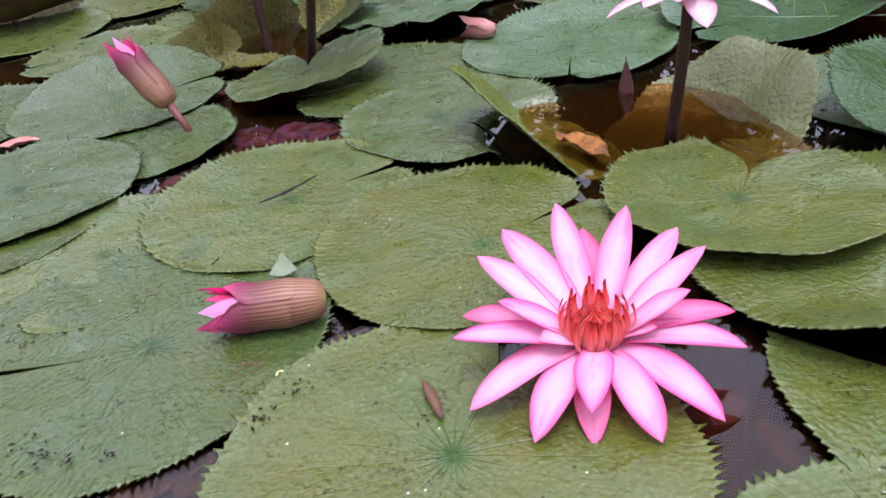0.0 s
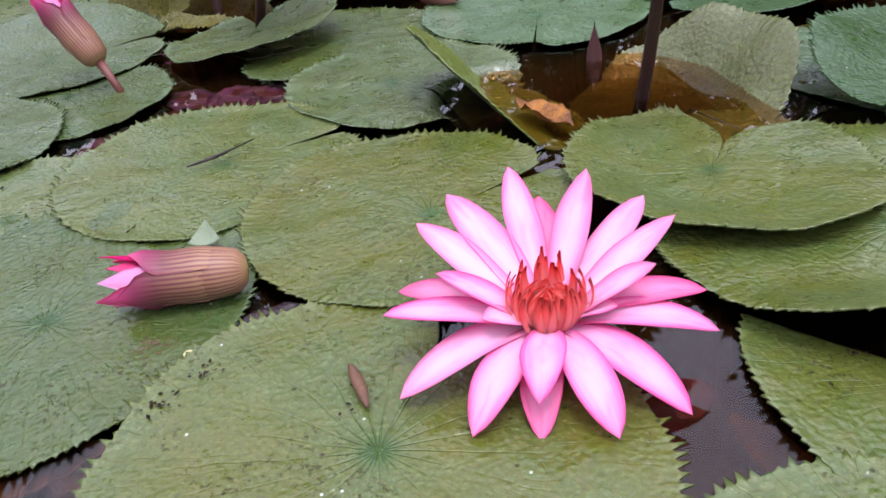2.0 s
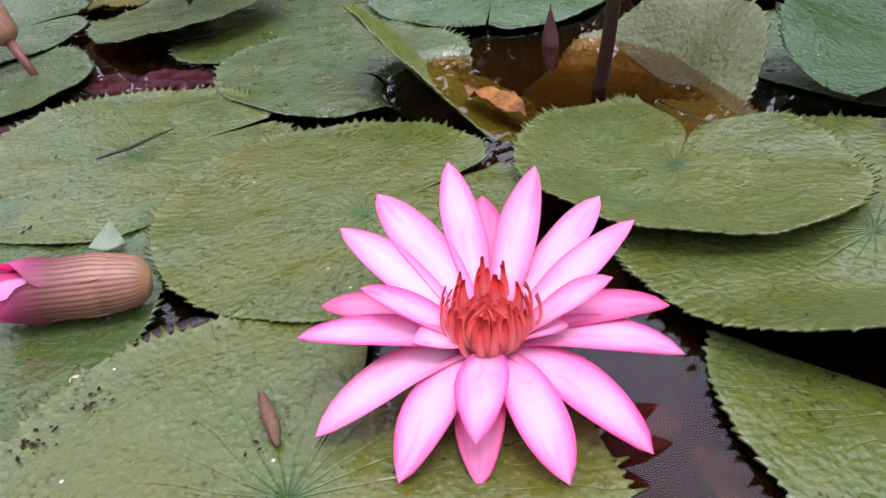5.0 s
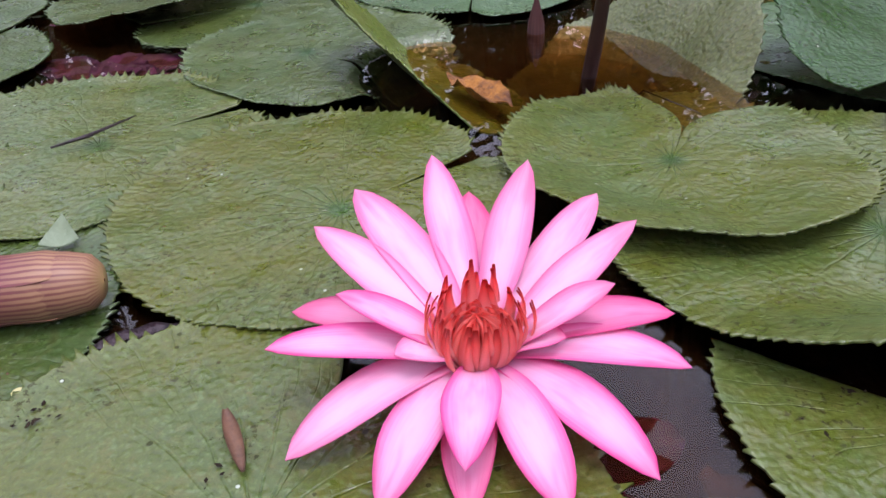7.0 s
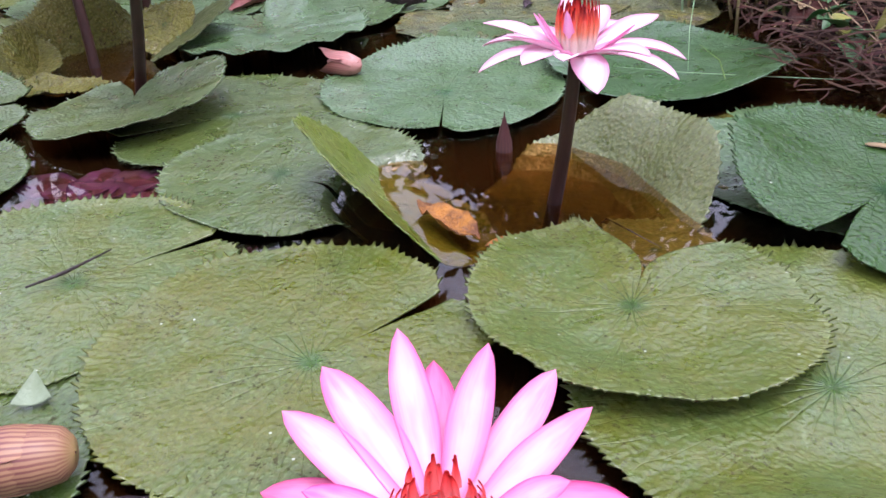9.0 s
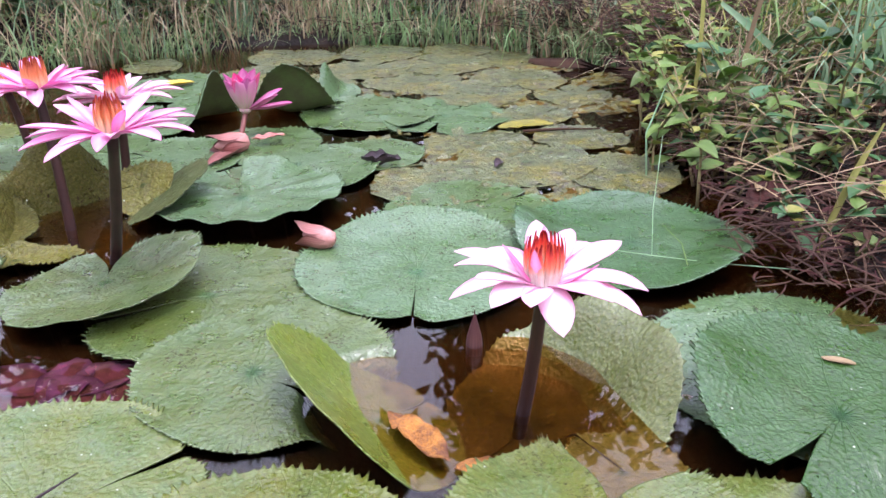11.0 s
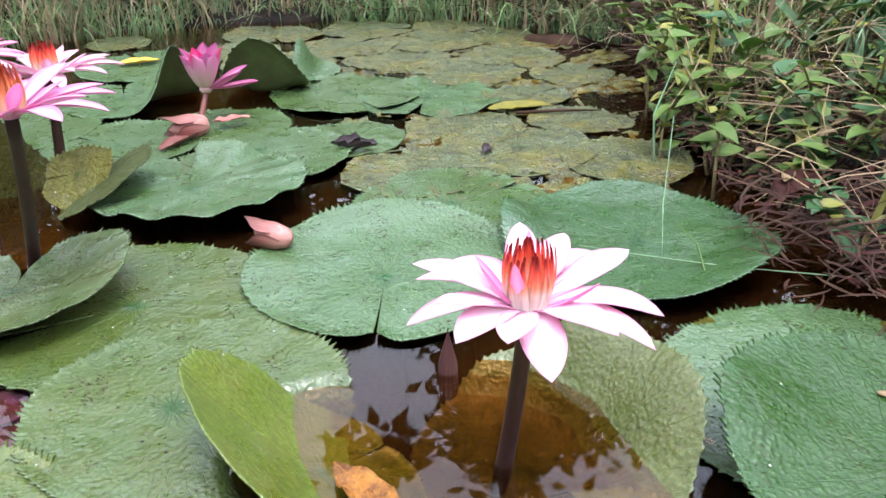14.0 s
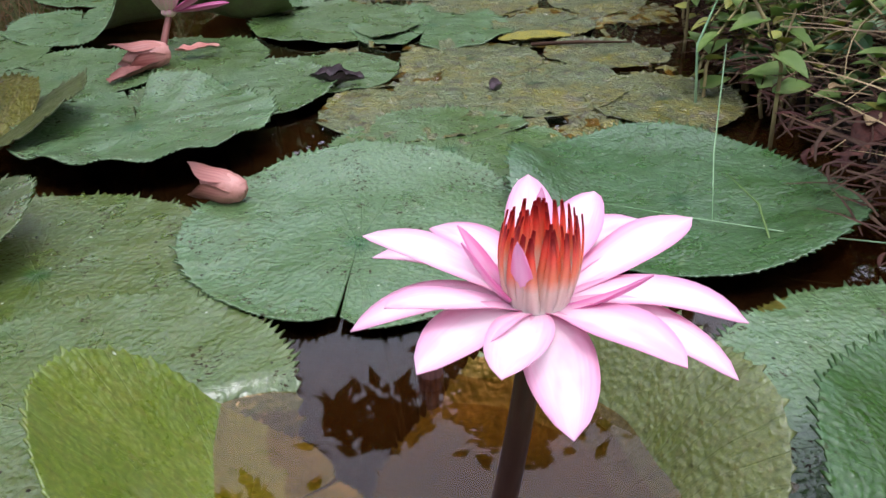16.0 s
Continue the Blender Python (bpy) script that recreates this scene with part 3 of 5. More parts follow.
def stamen_mesh(foot, bend, tip, half, mat, thick=0.0008):
    """Mesh data of one flat, tapered stamen in the x-z plane."""
    a, b, c = (Vector((p[0], 0, p[1])) for p in (foot, bend, tip))
    rows = 8
    verts, uvs, faces = [], [], []
    for i in range(rows):
        t = i / (rows - 1)
        p = bez(a, b, c, t)
        d = (bez(a, b, c, min(1, t + 0.03)) - bez(a, b, c, max(0, t - 0.03))).normalized()
        nrm = Vector((-d.z, 0, d.x))
        w = half * (1 - 0.75 * t ** 1.6)
        for u, v in ((-1, 0), (0, 1), (1, 0), (0, -1)):
            verts.append(p + Vector((0, u * w, 0)) + nrm * v * thick * (1 - 0.5 * t))
            uvs.append((0.5 + u / 2, t))
    for i in range(rows - 1):
        for k in range(4):
            faces.append((i * 4 + k, i * 4 + (k + 1) % 4, i * 4 + 4 + (k + 1) % 4, i * 4 + 4 + k))
    faces += [(0, 1, 2, 3), tuple(range(rows * 4 - 4, rows * 4))[::-1]]
    ob = mesh_object("stamen", verts, faces, mat, None, uvs)
    me = ob.data
    bpy.data.objects.remove(ob)
    return me


def stamen_ring(parent, meshes, count, seed, spread=4.0):
    rnd = random.Random(seed)
    for i in range(count):
        ob = new("stamen", rnd.choice(meshes))
        ob.parent = parent
        ob.rotation_euler = (radians(rnd.uniform(-4, 4)), radians(rnd.uniform(-spread, spread)), radians(360 * i / count + rnd.uniform(-5, 5)))
        s = rnd.uniform(0.9, 1.1)
        ob.scale = (1, 1, s)


def receptacle(parent, radius, mat, z=-0.004, height=0.012):
    """The small domed seat of petals and stamens."""
    prof = [(0.0, z), (radius * 0.6, z), (radius, z + height * 0.4), (radius * 0.9, z + height * 0.8), (radius * 0.4, z + height), (0.0, z + height)]
    return lathe("flower_base", prof, mat, parent)


def lathe(name, prof, mat, parent=None, sides=24, ribs=0.0, label="", axis=None):
    verts, uvs, faces = [], [], []
    for i, (r, h) in enumerate(prof):
        for k in range(sides):
            w = 2 * math.pi * k / sides
            rr = r * (1 + ribs * (1 if k % 2 else -1))
            verts.append((rr * math.cos(w), rr * math.sin(w), h))
            uvs.append((k / sides, i / (len(prof) - 1)))
    for i in range(len(prof) - 1):
        for k in range(sides):
            faces.append((i * sides + k, i * sides + (k + 1) % sides, (i + 1) * sides + (k + 1) % sides, (i + 1) * sides + k))
    return mesh_object(name, verts, faces, mat, parent, uvs, label=label)


# ---- ground, pond, water ----
def shore_x(y):
    return np.interp(y, (-3, 0.2, 0.86, 1.0, 1.15, 1.31, 1.54, 1.9, 2.1, 2.25, 2.6), (1.6, 0.98, 0.68, 0.575, 0.61, 0.65, 0.67, 0.80, 0.85, 0.78, 0.72))


def shore_y(x):
    return np.interp(x, (-3, -0.65, -0.3, -0.1, 0.1, 0.24, 0.5, 0.67, 1.2), (2.2, 2.42, 2.58, 2.70, 2.72, 2.62, 2.60, 2.40, 2.3))


def shore(x, y):
    """Metres beyond the water's edge; negative over the pond."""
    return np.maximum(np.maximum(x - shore_x(y), y - shore_y(x)), np.hypot(np.maximum(-0.8 - x, 0), np.maximum(-0.2 - y, 0)) - 1.4)


def ground_z(x, y):
    d = shore(x, y)
    return np.where(d > 0, 0.012 + 0.16 * smoothstep(0.0, 0.5, d) + 0.25 * smoothstep(0.4, 4.0, d), -0.42 * smoothstep(0.0, 0.35, -d) + 0.012)


def stretched(half, n, mid):
    t = np.linspace(-1, 1, n)
    return mid + half * (0.025 * t + 0.975 * t ** 7)


gx, gy = stretched(900, 150, 0.3), stretched(900, 150, 1.6)
GX, GY = np.meshgrid(gx, gy)
GZ = ground_z(GX, GY)
GZ = GZ + np.array([0.012 * noise.noise(Vector((x, y, 0)) * 9) + 0.02 * noise.noise(Vector((x, y, 5)) * 3) for x, y in zip(GX.ravel(), GY.ravel())]).reshape(GX.shape)
ground = mesh_object("ground", np.stack([GX, GY, GZ], -1).reshape(-1, 3), grid_faces(150, 150), [M_SOIL])
tagged(ground, "dark damp soil bank sloping into a muddy pond", "ground", kind="structure")

wx, wy = np.linspace(-2.6, 1.9, 40), np.linspace(-2.0, 3.2, 40)
WX, WY = np.meshgrid(wx, wy)
water = mesh_object("water", np.stack([WX, WY, WX * 0], -1).reshape(-1, 3), grid_faces(40, 40), M_WATER)
for depth in (0.009, 0.020, 0.034, 0.052):
    layer = mesh_object("murk", [(-2.4, -1.9, -depth), (1.8, -1.9, -depth), (1.8, 3.1, -depth), (-2.4, 3.1, -depth)], [(0, 1, 2, 3)], M_MURK, water, label="brown silt hanging in the water")
tagged(water, "still brown pond water reflecting grey sky", "water", kind="structure")

# ---- lily pads, near ones ----
BROAD = "broad green water-lily leaf with toothed edge floating on water"
lily_pad((-0.153, 0.778), 0.140, (-0.133, 0.764), 30, 2.0, 0.005, seed=1, label="olive-green water-lily leaf with dark scratch at its centre", waves=4)
lily_pad((-0.229, 0.563), 0.158, (-0.212, 0.549), 185, 2.0, 0.003, seed=2, mat=M_PAD_MID, label="large green water-lily leaf with withered bud lying on it")
lily_pad((0.010, 0.396), 0.151, (0.016, 0.404), 66, 7.0, 0.008, seed=3, slit=0.55, label="large green water-lily leaf under an open pink flower")
lily_pad((0.031, 0.654), 0.135, (0.047, 0.633), 33, 3.0, 0.010, seed=4, label="green water-lily leaf with torn pale patches")
lily_pad((0.270, 0.662), 0.121, (0.262, 0.655), 62, 24.0, 0.012, seed=5, slit=0.3, wave=0.002, waves=3, rims=((-70, 45, 0.010, 0.4), (228, 34, 0.016, 0.4), (160, 40, 0.012, 0.4)), swell=4.5, label="glossy green water-lily leaf with wide notch and puckered surface")
lily_pad((0.360, 0.562), 0.163, (0.354, 0.563), 20, 2.0, 0.006, seed=6, rims=((243, 27, 0.040, 0.35), (275, 30, 0.020, 0.4)), label=BROAD)


def shade_dip(x, y):
    """A floating blade with its far part sunk to imitate the shadow under the leaf above it."""
    return 0.0035 - 0.06 * smoothstep(0.0, 0.035, 0.667 * x + 0.745 * y - 0.518)


lily_pad((0.335, 0.430), 0.128, (0.34, 0.42), -20, 3.0, 0.002, seed=7, tooth=0.024, shape=shade_dip, low=None, label="pale green water-lily leaf with cracked brown edge")
lily_pad((0.235, 0.245), 0.138, None, -90, 3.0, 0.003, seed=8, label=BROAD)
lily_pad((-0.435, 1.145), 0.155, (-0.431, 1.127), 20, 2.0, 0.008, seed=9, rims=((100, 60, 0.03, 0.3),), mat=M_PAD_MID, label=BROAD)
lily_pad((-0.355, 0.978), 0.121, (-0.357, 0.990), 60, 3.0, 0.004, seed=10, mat=M_PAD_MID, label="green water-lily leaf with eaten white line")
lily_pad((-0.455, 0.866), 0.137, (-0.455, 0.864), 200, 2.0, 0.009, seed=11, mat=M_PAD_MID, label=BROAD)
lily_pad((-0.475, 0.805), 0.145, None, 220, 2.0, 0.003, seed=12, mat=M_PAD_MID, label=BROAD)
lily_pad((-0.66, 1.14), 0.15, None, 200, 2.0, 0.004, seed=13, mat=M_PAD_MID, label=BROAD)
lily_pad((-0.305, 0.705), 0.125, None, 250, 2.0, 0.002, seed=14, label=BROAD)

# ---- lily pads of the middle ----
TILTED = "tilted green water-lily leaf with raised edge casting shadow"
lily_pad((-0.165, 1.125), 0.115, (-0.165, 1.128), 95, 14.0, 0.016, ratio=0.92, rot=20, seed=20, slope=(0.10, 0.0), rims=((20, 50, 0.022, 0.3), (-80, 40, 0.012, 0.4), (200, 40, 0.006, 0.3)), mat=M_PAD_PALE, label=TILTED)
lily_pad((-0.05, 1.105), 0.146, None, 200, 2.0, 0.002, seed=21, mat=M_PAD_PALE, label=BROAD)


def dipping(x, y):
    """A floating blade pressed under water beside the tilted leaf."""
    return 0.006 - 0.040 * smoothstep(0.090, 0.045, np.hypot(x - 0.138, y - 0.868))


lily_pad((0.024, 0.938), 0.129, (0.012, 0.928), -38, 9.0, 0.006, seed=22, shape=dipping, low=None, mat=M_PAD_PALE, label="wide pale green water-lily leaf with submerged notch")
lily_pad((0.194, 1.145), 0.150, (0.192, 1.112), -100, 0.5, 0.006, seed=23, rims=((80, 50, 0.016, 0.5),), mat=M_PAD_COOL, label="bluish-green water-lily leaf with clear central vein")
lily_pad((0.472, 1.160), 0.152, (0.47, 1.15), 200, 2.0, 0.007, seed=24, rims=((165, 26, 0.035, 0.5), (80, 40, 0.010, 0.6), (-50, 42, 0.026, 0.35)), mat=M_PAD_SHADY, label="bluish-green water-lily leaf with folded edge beside the bank")
lily_pad((0.29, 1.30), 0.13, None, 30, 2.0, 0.003, seed=25, mat=M_PAD_COOL, label=BROAD)
lily_pad((0.532, 0.863), 0.152, None, 300, 2.0, 0.001, seed=26, low=-0.001, mat=M_PAD_COOL, label="dull blue-green water-lily leaf partly covered by another")
lily_pad((0.512, 0.764), 0.131, (0.496, 0.748), 214, 7.0, 0.030, seed=27, slope=(-0.03, 0.02), swell=3.5, rims=((150, 36, 0.024, 0.25), (92, 40, 0.010, 0.3), (268, 45, -0.022, 0.3), (330, 50, -0.012, 0.3)), mat=M_PAD_DEEP, label="large glossy green water-lily leaf with upturned edge")


def half_sunk(x, y):
    """A leaf blade that leans out of the water beyond a curved waterline."""
    d = np.interp(y, (0.74, 0.775, 0.81, 0.865, 0.90, 0.94), (0.150, 0.138, 0.126, 0.109, 0.104, 0.106)) - x
    return 0.66 * d + 0.52 * (np.sqrt(d * d + 1.0e-4) - 0.01)


lily_pad((0.117, 0.846), 0.105, (0.125, 0.85), 33, 1.0, 0, ratio=0.69, rot=-57, seed=28, pucker=0.5, tooth=0.018, shape=half_sunk, low=None, mat=M_PAD_LIME, under=M_UNDER_DARK, rings=28, label="yellow-green water-lily leaf tilted half under brown water")
lily_pad((0.294, 0.858), 0.108, (0.270, 0.848), 215, 1.0, -0.026, ratio=1.05, rot=0, seed=29, pucker=0.45, tooth=0.022, rims=((0, 48, 0.078, 0.28), (62, 30, 0.060, 0.42), (105, 16, 0.018, 0.7)), low=None, mat=M_PAD_OLIVE, under=M_UNDER_DARK, rings=26, label="cupped olive water-lily leaf half filled with brown water")
lily_pad((0.315, 0.752), 0.055, None, 200, 1.0, -0.007, seed=48, low=None, mat=M_PAD_OLIVE, teeth=40, label="small olive water-lily leaf just under the water")

# ---- lily pads of the far part ----
lily_pad((-0.018, 1.389), 0.137, (-0.03, 1.368), 100, 6.0, 0.019, seed=30, wave=0.006, waves=5, swell=5.0, rims=((-90, 30, 0.014, 0.5), (-25, 25, 0.014, 0.5), (90, 25, 0.012, 0.4)), mat=M_PAD_COOL, label="crinkled green water-lily leaf with wavy lifted edge")
lily_pad((0.056, 1.530), 0.130, (0.04, 1.548), 170, 2.0, 0.005, seed=31, rims=((-30, 40, 0.008, 0.5),), mat=M_PAD_COOL, label=BROAD)
lily_pad((0.175, 1.585), 0.088, None, 200, 3.0, 0.005, seed=32, mat=M_PAD_COOL, teeth=50, label=BROAD)
lily_pad((0.182, 1.850), 0.138, None, -70, 4.0, 0.006, seed=33, mat=M_PAD_COOL, teeth=60, wave=0.003, label=BROAD)
lily_pad((0.326, 1.803), 0.133, None, -110, 5.0, 0.004, seed=34, mat=M_PAD_COOL, teeth=60, wave=0.003, label="flat green water-lily leaf with ragged edge")
lily_pad((-0.165, 1.615), 0.12, (-0.17, 1.60), 140, 2.0, 0.006, seed=35, mat=M_PAD_COOL, label=BROAD)
lily_pad((-0.205, 1.885), 0.128, (-0.22, 1.88), 100, 2.0, 0.006, seed=49, rims=((-36, 22, 0.105, 0.4),), mat=M_PAD_COOL, under=M_UNDER_DARK, label="bluish-green water-lily leaf with standing edge")
lily_pad((0.13, 2.0), 0.075, None, 0, 3.0, 0.006, seed=46, ratio=0.5, rot=65, rims=((155, 60, 0.07, 0.1),), mat=M_PAD_COOL, teeth=40, label="rolled pale green water-lily leaf standing above the water")
lily_pad((0.036, 1.895), 0.082, (0.036, 1.90), 90, 3.0, 0.006, seed=36, rims=((-95, 62, 0.112, 0.15),), mat=M_PAD_COOL, under=M_UNDER_DARK, teeth=50, label="dark green water-lily leaf standing up behind a pink flower")
lily_pad((-0.02, 1.68), 0.11, None, 200, 3.0, 0.004, seed=37, mat=M_PAD_COOL, teeth=55, label=BROAD)
lily_pad((-0.22, 2.16), 0.15, None, 120, 2.0, 0.004, seed=38, mat=M_PAD_COOL, teeth=60, label=BROAD)
lily_pad((-0.36, 1.72), 0.14, None, 60, 2.0, 0.005, seed=39, mat=M_PAD_COOL, teeth=60, label=BROAD)
lily_pad((-0.56, 1.42), 0.14, None, 200, 2.0, 0.005, seed=40, teeth=60, label=BROAD)
lily_pad((-0.40, 1.56), 0.12, None, 200, 2.0, 0.003, seed=41, teeth=60, label=BROAD)
lily_pad((-0.78, 1.62), 0.16, None, 200, 2.0, 0.004, seed=42, teeth=60, label=BROAD)
lily_pad((-0.62, 1.80), 0.15, None, 200, 2.0, 0.004, seed=43, teeth=60, label=BROAD)
lily_pad((-0.86, 1.72), 0.15, None, 250, 3.0, 0.02, seed=53, rims=((-90, 60, 0.10, 0.2), (-30, 40, 0.05, 0.3)), mat=M_PAD_BROWN, under=M_UNDER, label="brown water-lily leaf standing up with its underside showing")
# cupped leaf round the left flower stalks
W = (-0.23, 1.36)
lily_pad(W, 0.142, (-0.235, 1.34), 262, 3.0, -0.030, seed=44, rims=((122, 30, 0.125, 0.4), (185, 42, 0.085, 0.45), (58, 24, 0.05, 0.5), (270, 30, 0.028, 0.6)), low=None, mat=M_PAD_BROWN, under=M_UNDER, rings=28, label="cupped brownish-olive water-lily leaf holding brown water")
lily_pad((-0.135, 1.385), 0.076, None, 165, 1.0, 0.031, ratio=0.74, rot=72, seed=52, slope=(0.58, 0.04), rims=((0, 50, -0.006, 0.5),), low=None, mat=M_PAD_DIM, under=M_UNDER, teeth=40, label="tilted green water-lily leaf leaning out of dark water")
lily_pad((-0.172, 1.405), 0.046, None, 180, 1.0, 0.034, ratio=0.8, rot=10, seed=51, slope=(0.1, 0.85), rims=((90, 60, -0.008, 0.5), (0, 40, 0.01, 0.3)), low=None, mat=M_PAD_TAN, under=M_UNDER, teeth=30, label="small yellowish water-lily leaf folded upright")
lily_pad((-0.40, 1.31), 0.11, None, 200, 3.0, 0.002, seed=47, ratio=0.7, rot=25, rims=((70, 50, 0.035, 0.3),), low=None, mat=M_PAD_BROWN, label="folded brownish-olive water-lily leaf")
lily_pad((-0.30, 1.235), 0.085, None, 200, 3.0, 0.004, ratio=0.32, rot=6, seed=45, rims=((90, 60, 0.016, 0.3), (270, 60, 0.006, 0.3)), mat=M_PAD_TAN, label="narrow folded yellowish water-lily leaf")
rag = random.Random(9)
AX, AY = np.meshgrid(np.linspace(0.10, 0.80, 90), np.linspace(1.28, 2.66, 150))
keep = np.array([noise.noise(Vector((x * 7, y * 10, 2))) + 0.5 * noise.noise(Vector((x * 30, y * 30, 4))) for x, y in zip(AX.ravel(), AY.ravel())]) + 0.10 - 0.9 * smoothstep(-0.06, 0.02, shore(AX, AY)).ravel() - 0.8 * smoothstep(0.22, 0.10, AX.ravel() + 0.25 * (AY.ravel() - 1.3) * 0)
relief = np.array([noise.noise(Vector((x * 60, y * 60, 7))) for x, y in zip(AX.ravel(), AY.ravel())])
mat_faces = [q for q in grid_faces(150, 90) if min(keep[k] for k in q) > 0.0]
algae = mesh_object("algae_mat", np.stack([AX.ravel(), AY.ravel(), 0.0006 + 0.007 * np.clip(relief, -0.3, 1)], -1), mat_faces, M_ALGAE, uvs=np.stack([AX.ravel(), 0.5 + AY.ravel() * 0], -1))
tagged(algae, "yellowish-green floating algae mat among decaying leaves", "algae", kind="stuff")
MOSSY = "decaying yellowish water-lily leaf covered with algae"
for k, (x, y, r) in enumerate(((0.27, 1.43, 0.12), (0.42, 1.50, 0.13), (0.56, 1.42, 0.10), (0.36, 1.62, 0.10), (0.55, 1.62, 0.09), (0.50, 1.78, 0.085), (0.63, 1.93, 0.09), (0.42, 1.98, 0.12), (0.55, 2.10, 0.12),
                             (0.30, 2.12, 0.12), (0.20, 2.28, 0.12), (0.40, 2.30, 0.13), (0.56, 2.34, 0.11), (0.02, 2.46, 0.13), (0.26, 2.47, 0.12), (0.47, 2.48, 0.10), (-0.34, 2.42, 0.09), (0.05, 2.12, 0.13), (-0.05, 2.28, 0.10))):
    lily_pad((x, y), r, None, (k * 77) % 360, 3.0, 0.0015 + 0.0008 * (k % 3), seed=60 + k, mat=M_PAD_MOSS, teeth=40, rings=14, ratio=0.85 + 0.05 * (k % 4), rot=40 * k, wave=0.0018, low=-0.001, tooth=0.035, label=MOSSY)

M_LEAF_TIP = plain("pale_leaf_tip", (0.20, 0.25, 0.15), (0.15, 0.19, 0.10), 60, 0.35, 0.5, 0.001)


M_SUNK = plain("brown_sunken_leaf", (0.12, 0.075, 0.05), (0.045, 0.03, 0.022), 70, 0.6, 0.6, 0.002)
M_WITHER_BAND = banded("withered_sepal", [(0.0, (0.58, 0.28, 0.23)), (0.40, (0.36, 0.13, 0.11)), (0.68, (0.24, 0.08, 0.06)), (1.0, (0.12, 0.05, 0.04))], stripe=(30, (0.50, 0.22, 0.18)))
M_CRUMB = plain("dark_dirt", (0.016, 0.011, 0.008), (0.030, 0.020, 0.012), 90, 0.85, 0.4, 0.001, spec=0.1)
M_HEART = plain("pale_pink_heart", (0.62, 0.31, 0.27), (0.50, 0.21, 0.17), 45, 0.5, 0.5, 0.0015, 0.2)

# ---- flowers ----
def stalk(parent, foot, head, radius, mat=None, bend=(0, 0)):
    """A round flower stalk from the mud up to the flower; foot and head in the flower's own space."""
    foot, head = Vector(foot), Vector(head)
    mid = (foot + head) / 2 + Vector((bend[0], bend[1], 0))
    pts = [bez(foot, mid, head, i / 9) for i in range(10)]
    down = foot + (foot - pts[1]).normalized() * 0.3
    return tube("stalk", [down] + pts, [radius * 1.1] + [radius * (1.08 - 0.02 * i) for i in range(10)], mat or M_STALK, parent, 12)


# the wide open flower that lies on the water
flower = empty("water_lily", (0.111, 0.472, 0.026))
tagged(flower, "wide open pink water lily with red stamens floating on the water", "flower", "water lilies")
for az, reach, tip, half, sag in ((95, 0.103, 0.072, 0.0112, 0.004), (82, 0.100, 0.050, 0.0110, 0.006), (65, 0.076, 0.083, 0.0112, 0.000), (43, 0.098, 0.060, 0.0122, 0.006), (19, 0.083, 0.067, 0.0115, 0.004),
                                  (-8, 0.057, 0.061, 0.011, 0.004), (4, 0.089, 0.033, 0.0125, 0.014), (-16, 0.090, 0.029, 0.0135, 0.016), (-46, 0.090, 0.010, 0.0135, 0.018), (-75, 0.082, 0.012, 0.0130, 0.018),
                                  (-101, 0.067, 0.027, 0.0120, 0.020), (-104, 0.072, 0.006, 0.0115, 0.010), (-128, 0.083, 0.011, 0.0130, 0.018), (-155, 0.093, 0.015, 0.0135, 0.018), (-174, 0.090, 0.045, 0.0135, 0.010),
                                  (155, 0.094, 0.026, 0.0125, 0.014), (172, 0.060, 0.058, 0.0115, 0.004), (144, 0.090, 0.063, 0.0130, 0.006), (118, 0.098, 0.066, 0.0140, 0.006), (-158, 0.040, 0.043, 0.0095, 0.006), (-24, 0.038, 0.043, 0.0095, 0.006)):
    petal(flower, az, reach, tip - 0.026, half, M_PETAL_ROSE if az in (-104, 4, 155, 82) else M_PETAL, sag=sag, cup=0.2)
receptacle(flower, 0.012, M_STAMEN)
OUT = [stamen_mesh((0.0135, 0.001), (0.0285 - 0.001 * k, 0.012 + 0.003 * k), (0.0205 - 0.002 * k, 0.032 - 0.003 * k), 0.0026, M_STAMEN) for k in range(3)]
WALL = [stamen_mesh((0.0125, 0.001), (0.0235, 0.011), (0.0165 + 0.001 * k, 0.0265), 0.0042, M_STAMEN) for k in range(2)]
MIDS = [stamen_mesh((0.012, 0.002), (0.0205, 0.013), (0.010 - 0.002 * k, 0.0215), 0.0034, M_STAMEN_IN) for k in range(2)]
INS = [stamen_mesh((0.011, 0.003), (0.0160, 0.016), (0.0010 + 0.001 * k, 0.0215), 0.0022, M_STAMEN_IN) for k in range(2)]
stamen_ring(flower, OUT, 26, 1, 7.0)
stamen_ring(flower, WALL, 18, 6)
stamen_ring(flower, MIDS, 18, 2)
stamen_ring(flower, INS, 22, 3)
tall = new("stamen", stamen_mesh((0.011, 0.002), (0.017, 0.018), (0.016, 0.039), 0.0030, M_STAMEN))
tall.parent, tall.rotation_euler = flower, (0, 0, radians(92))
stalk(flower, (0.01, 0.0, -0.05), (0, 0, -0.004), 0.004)

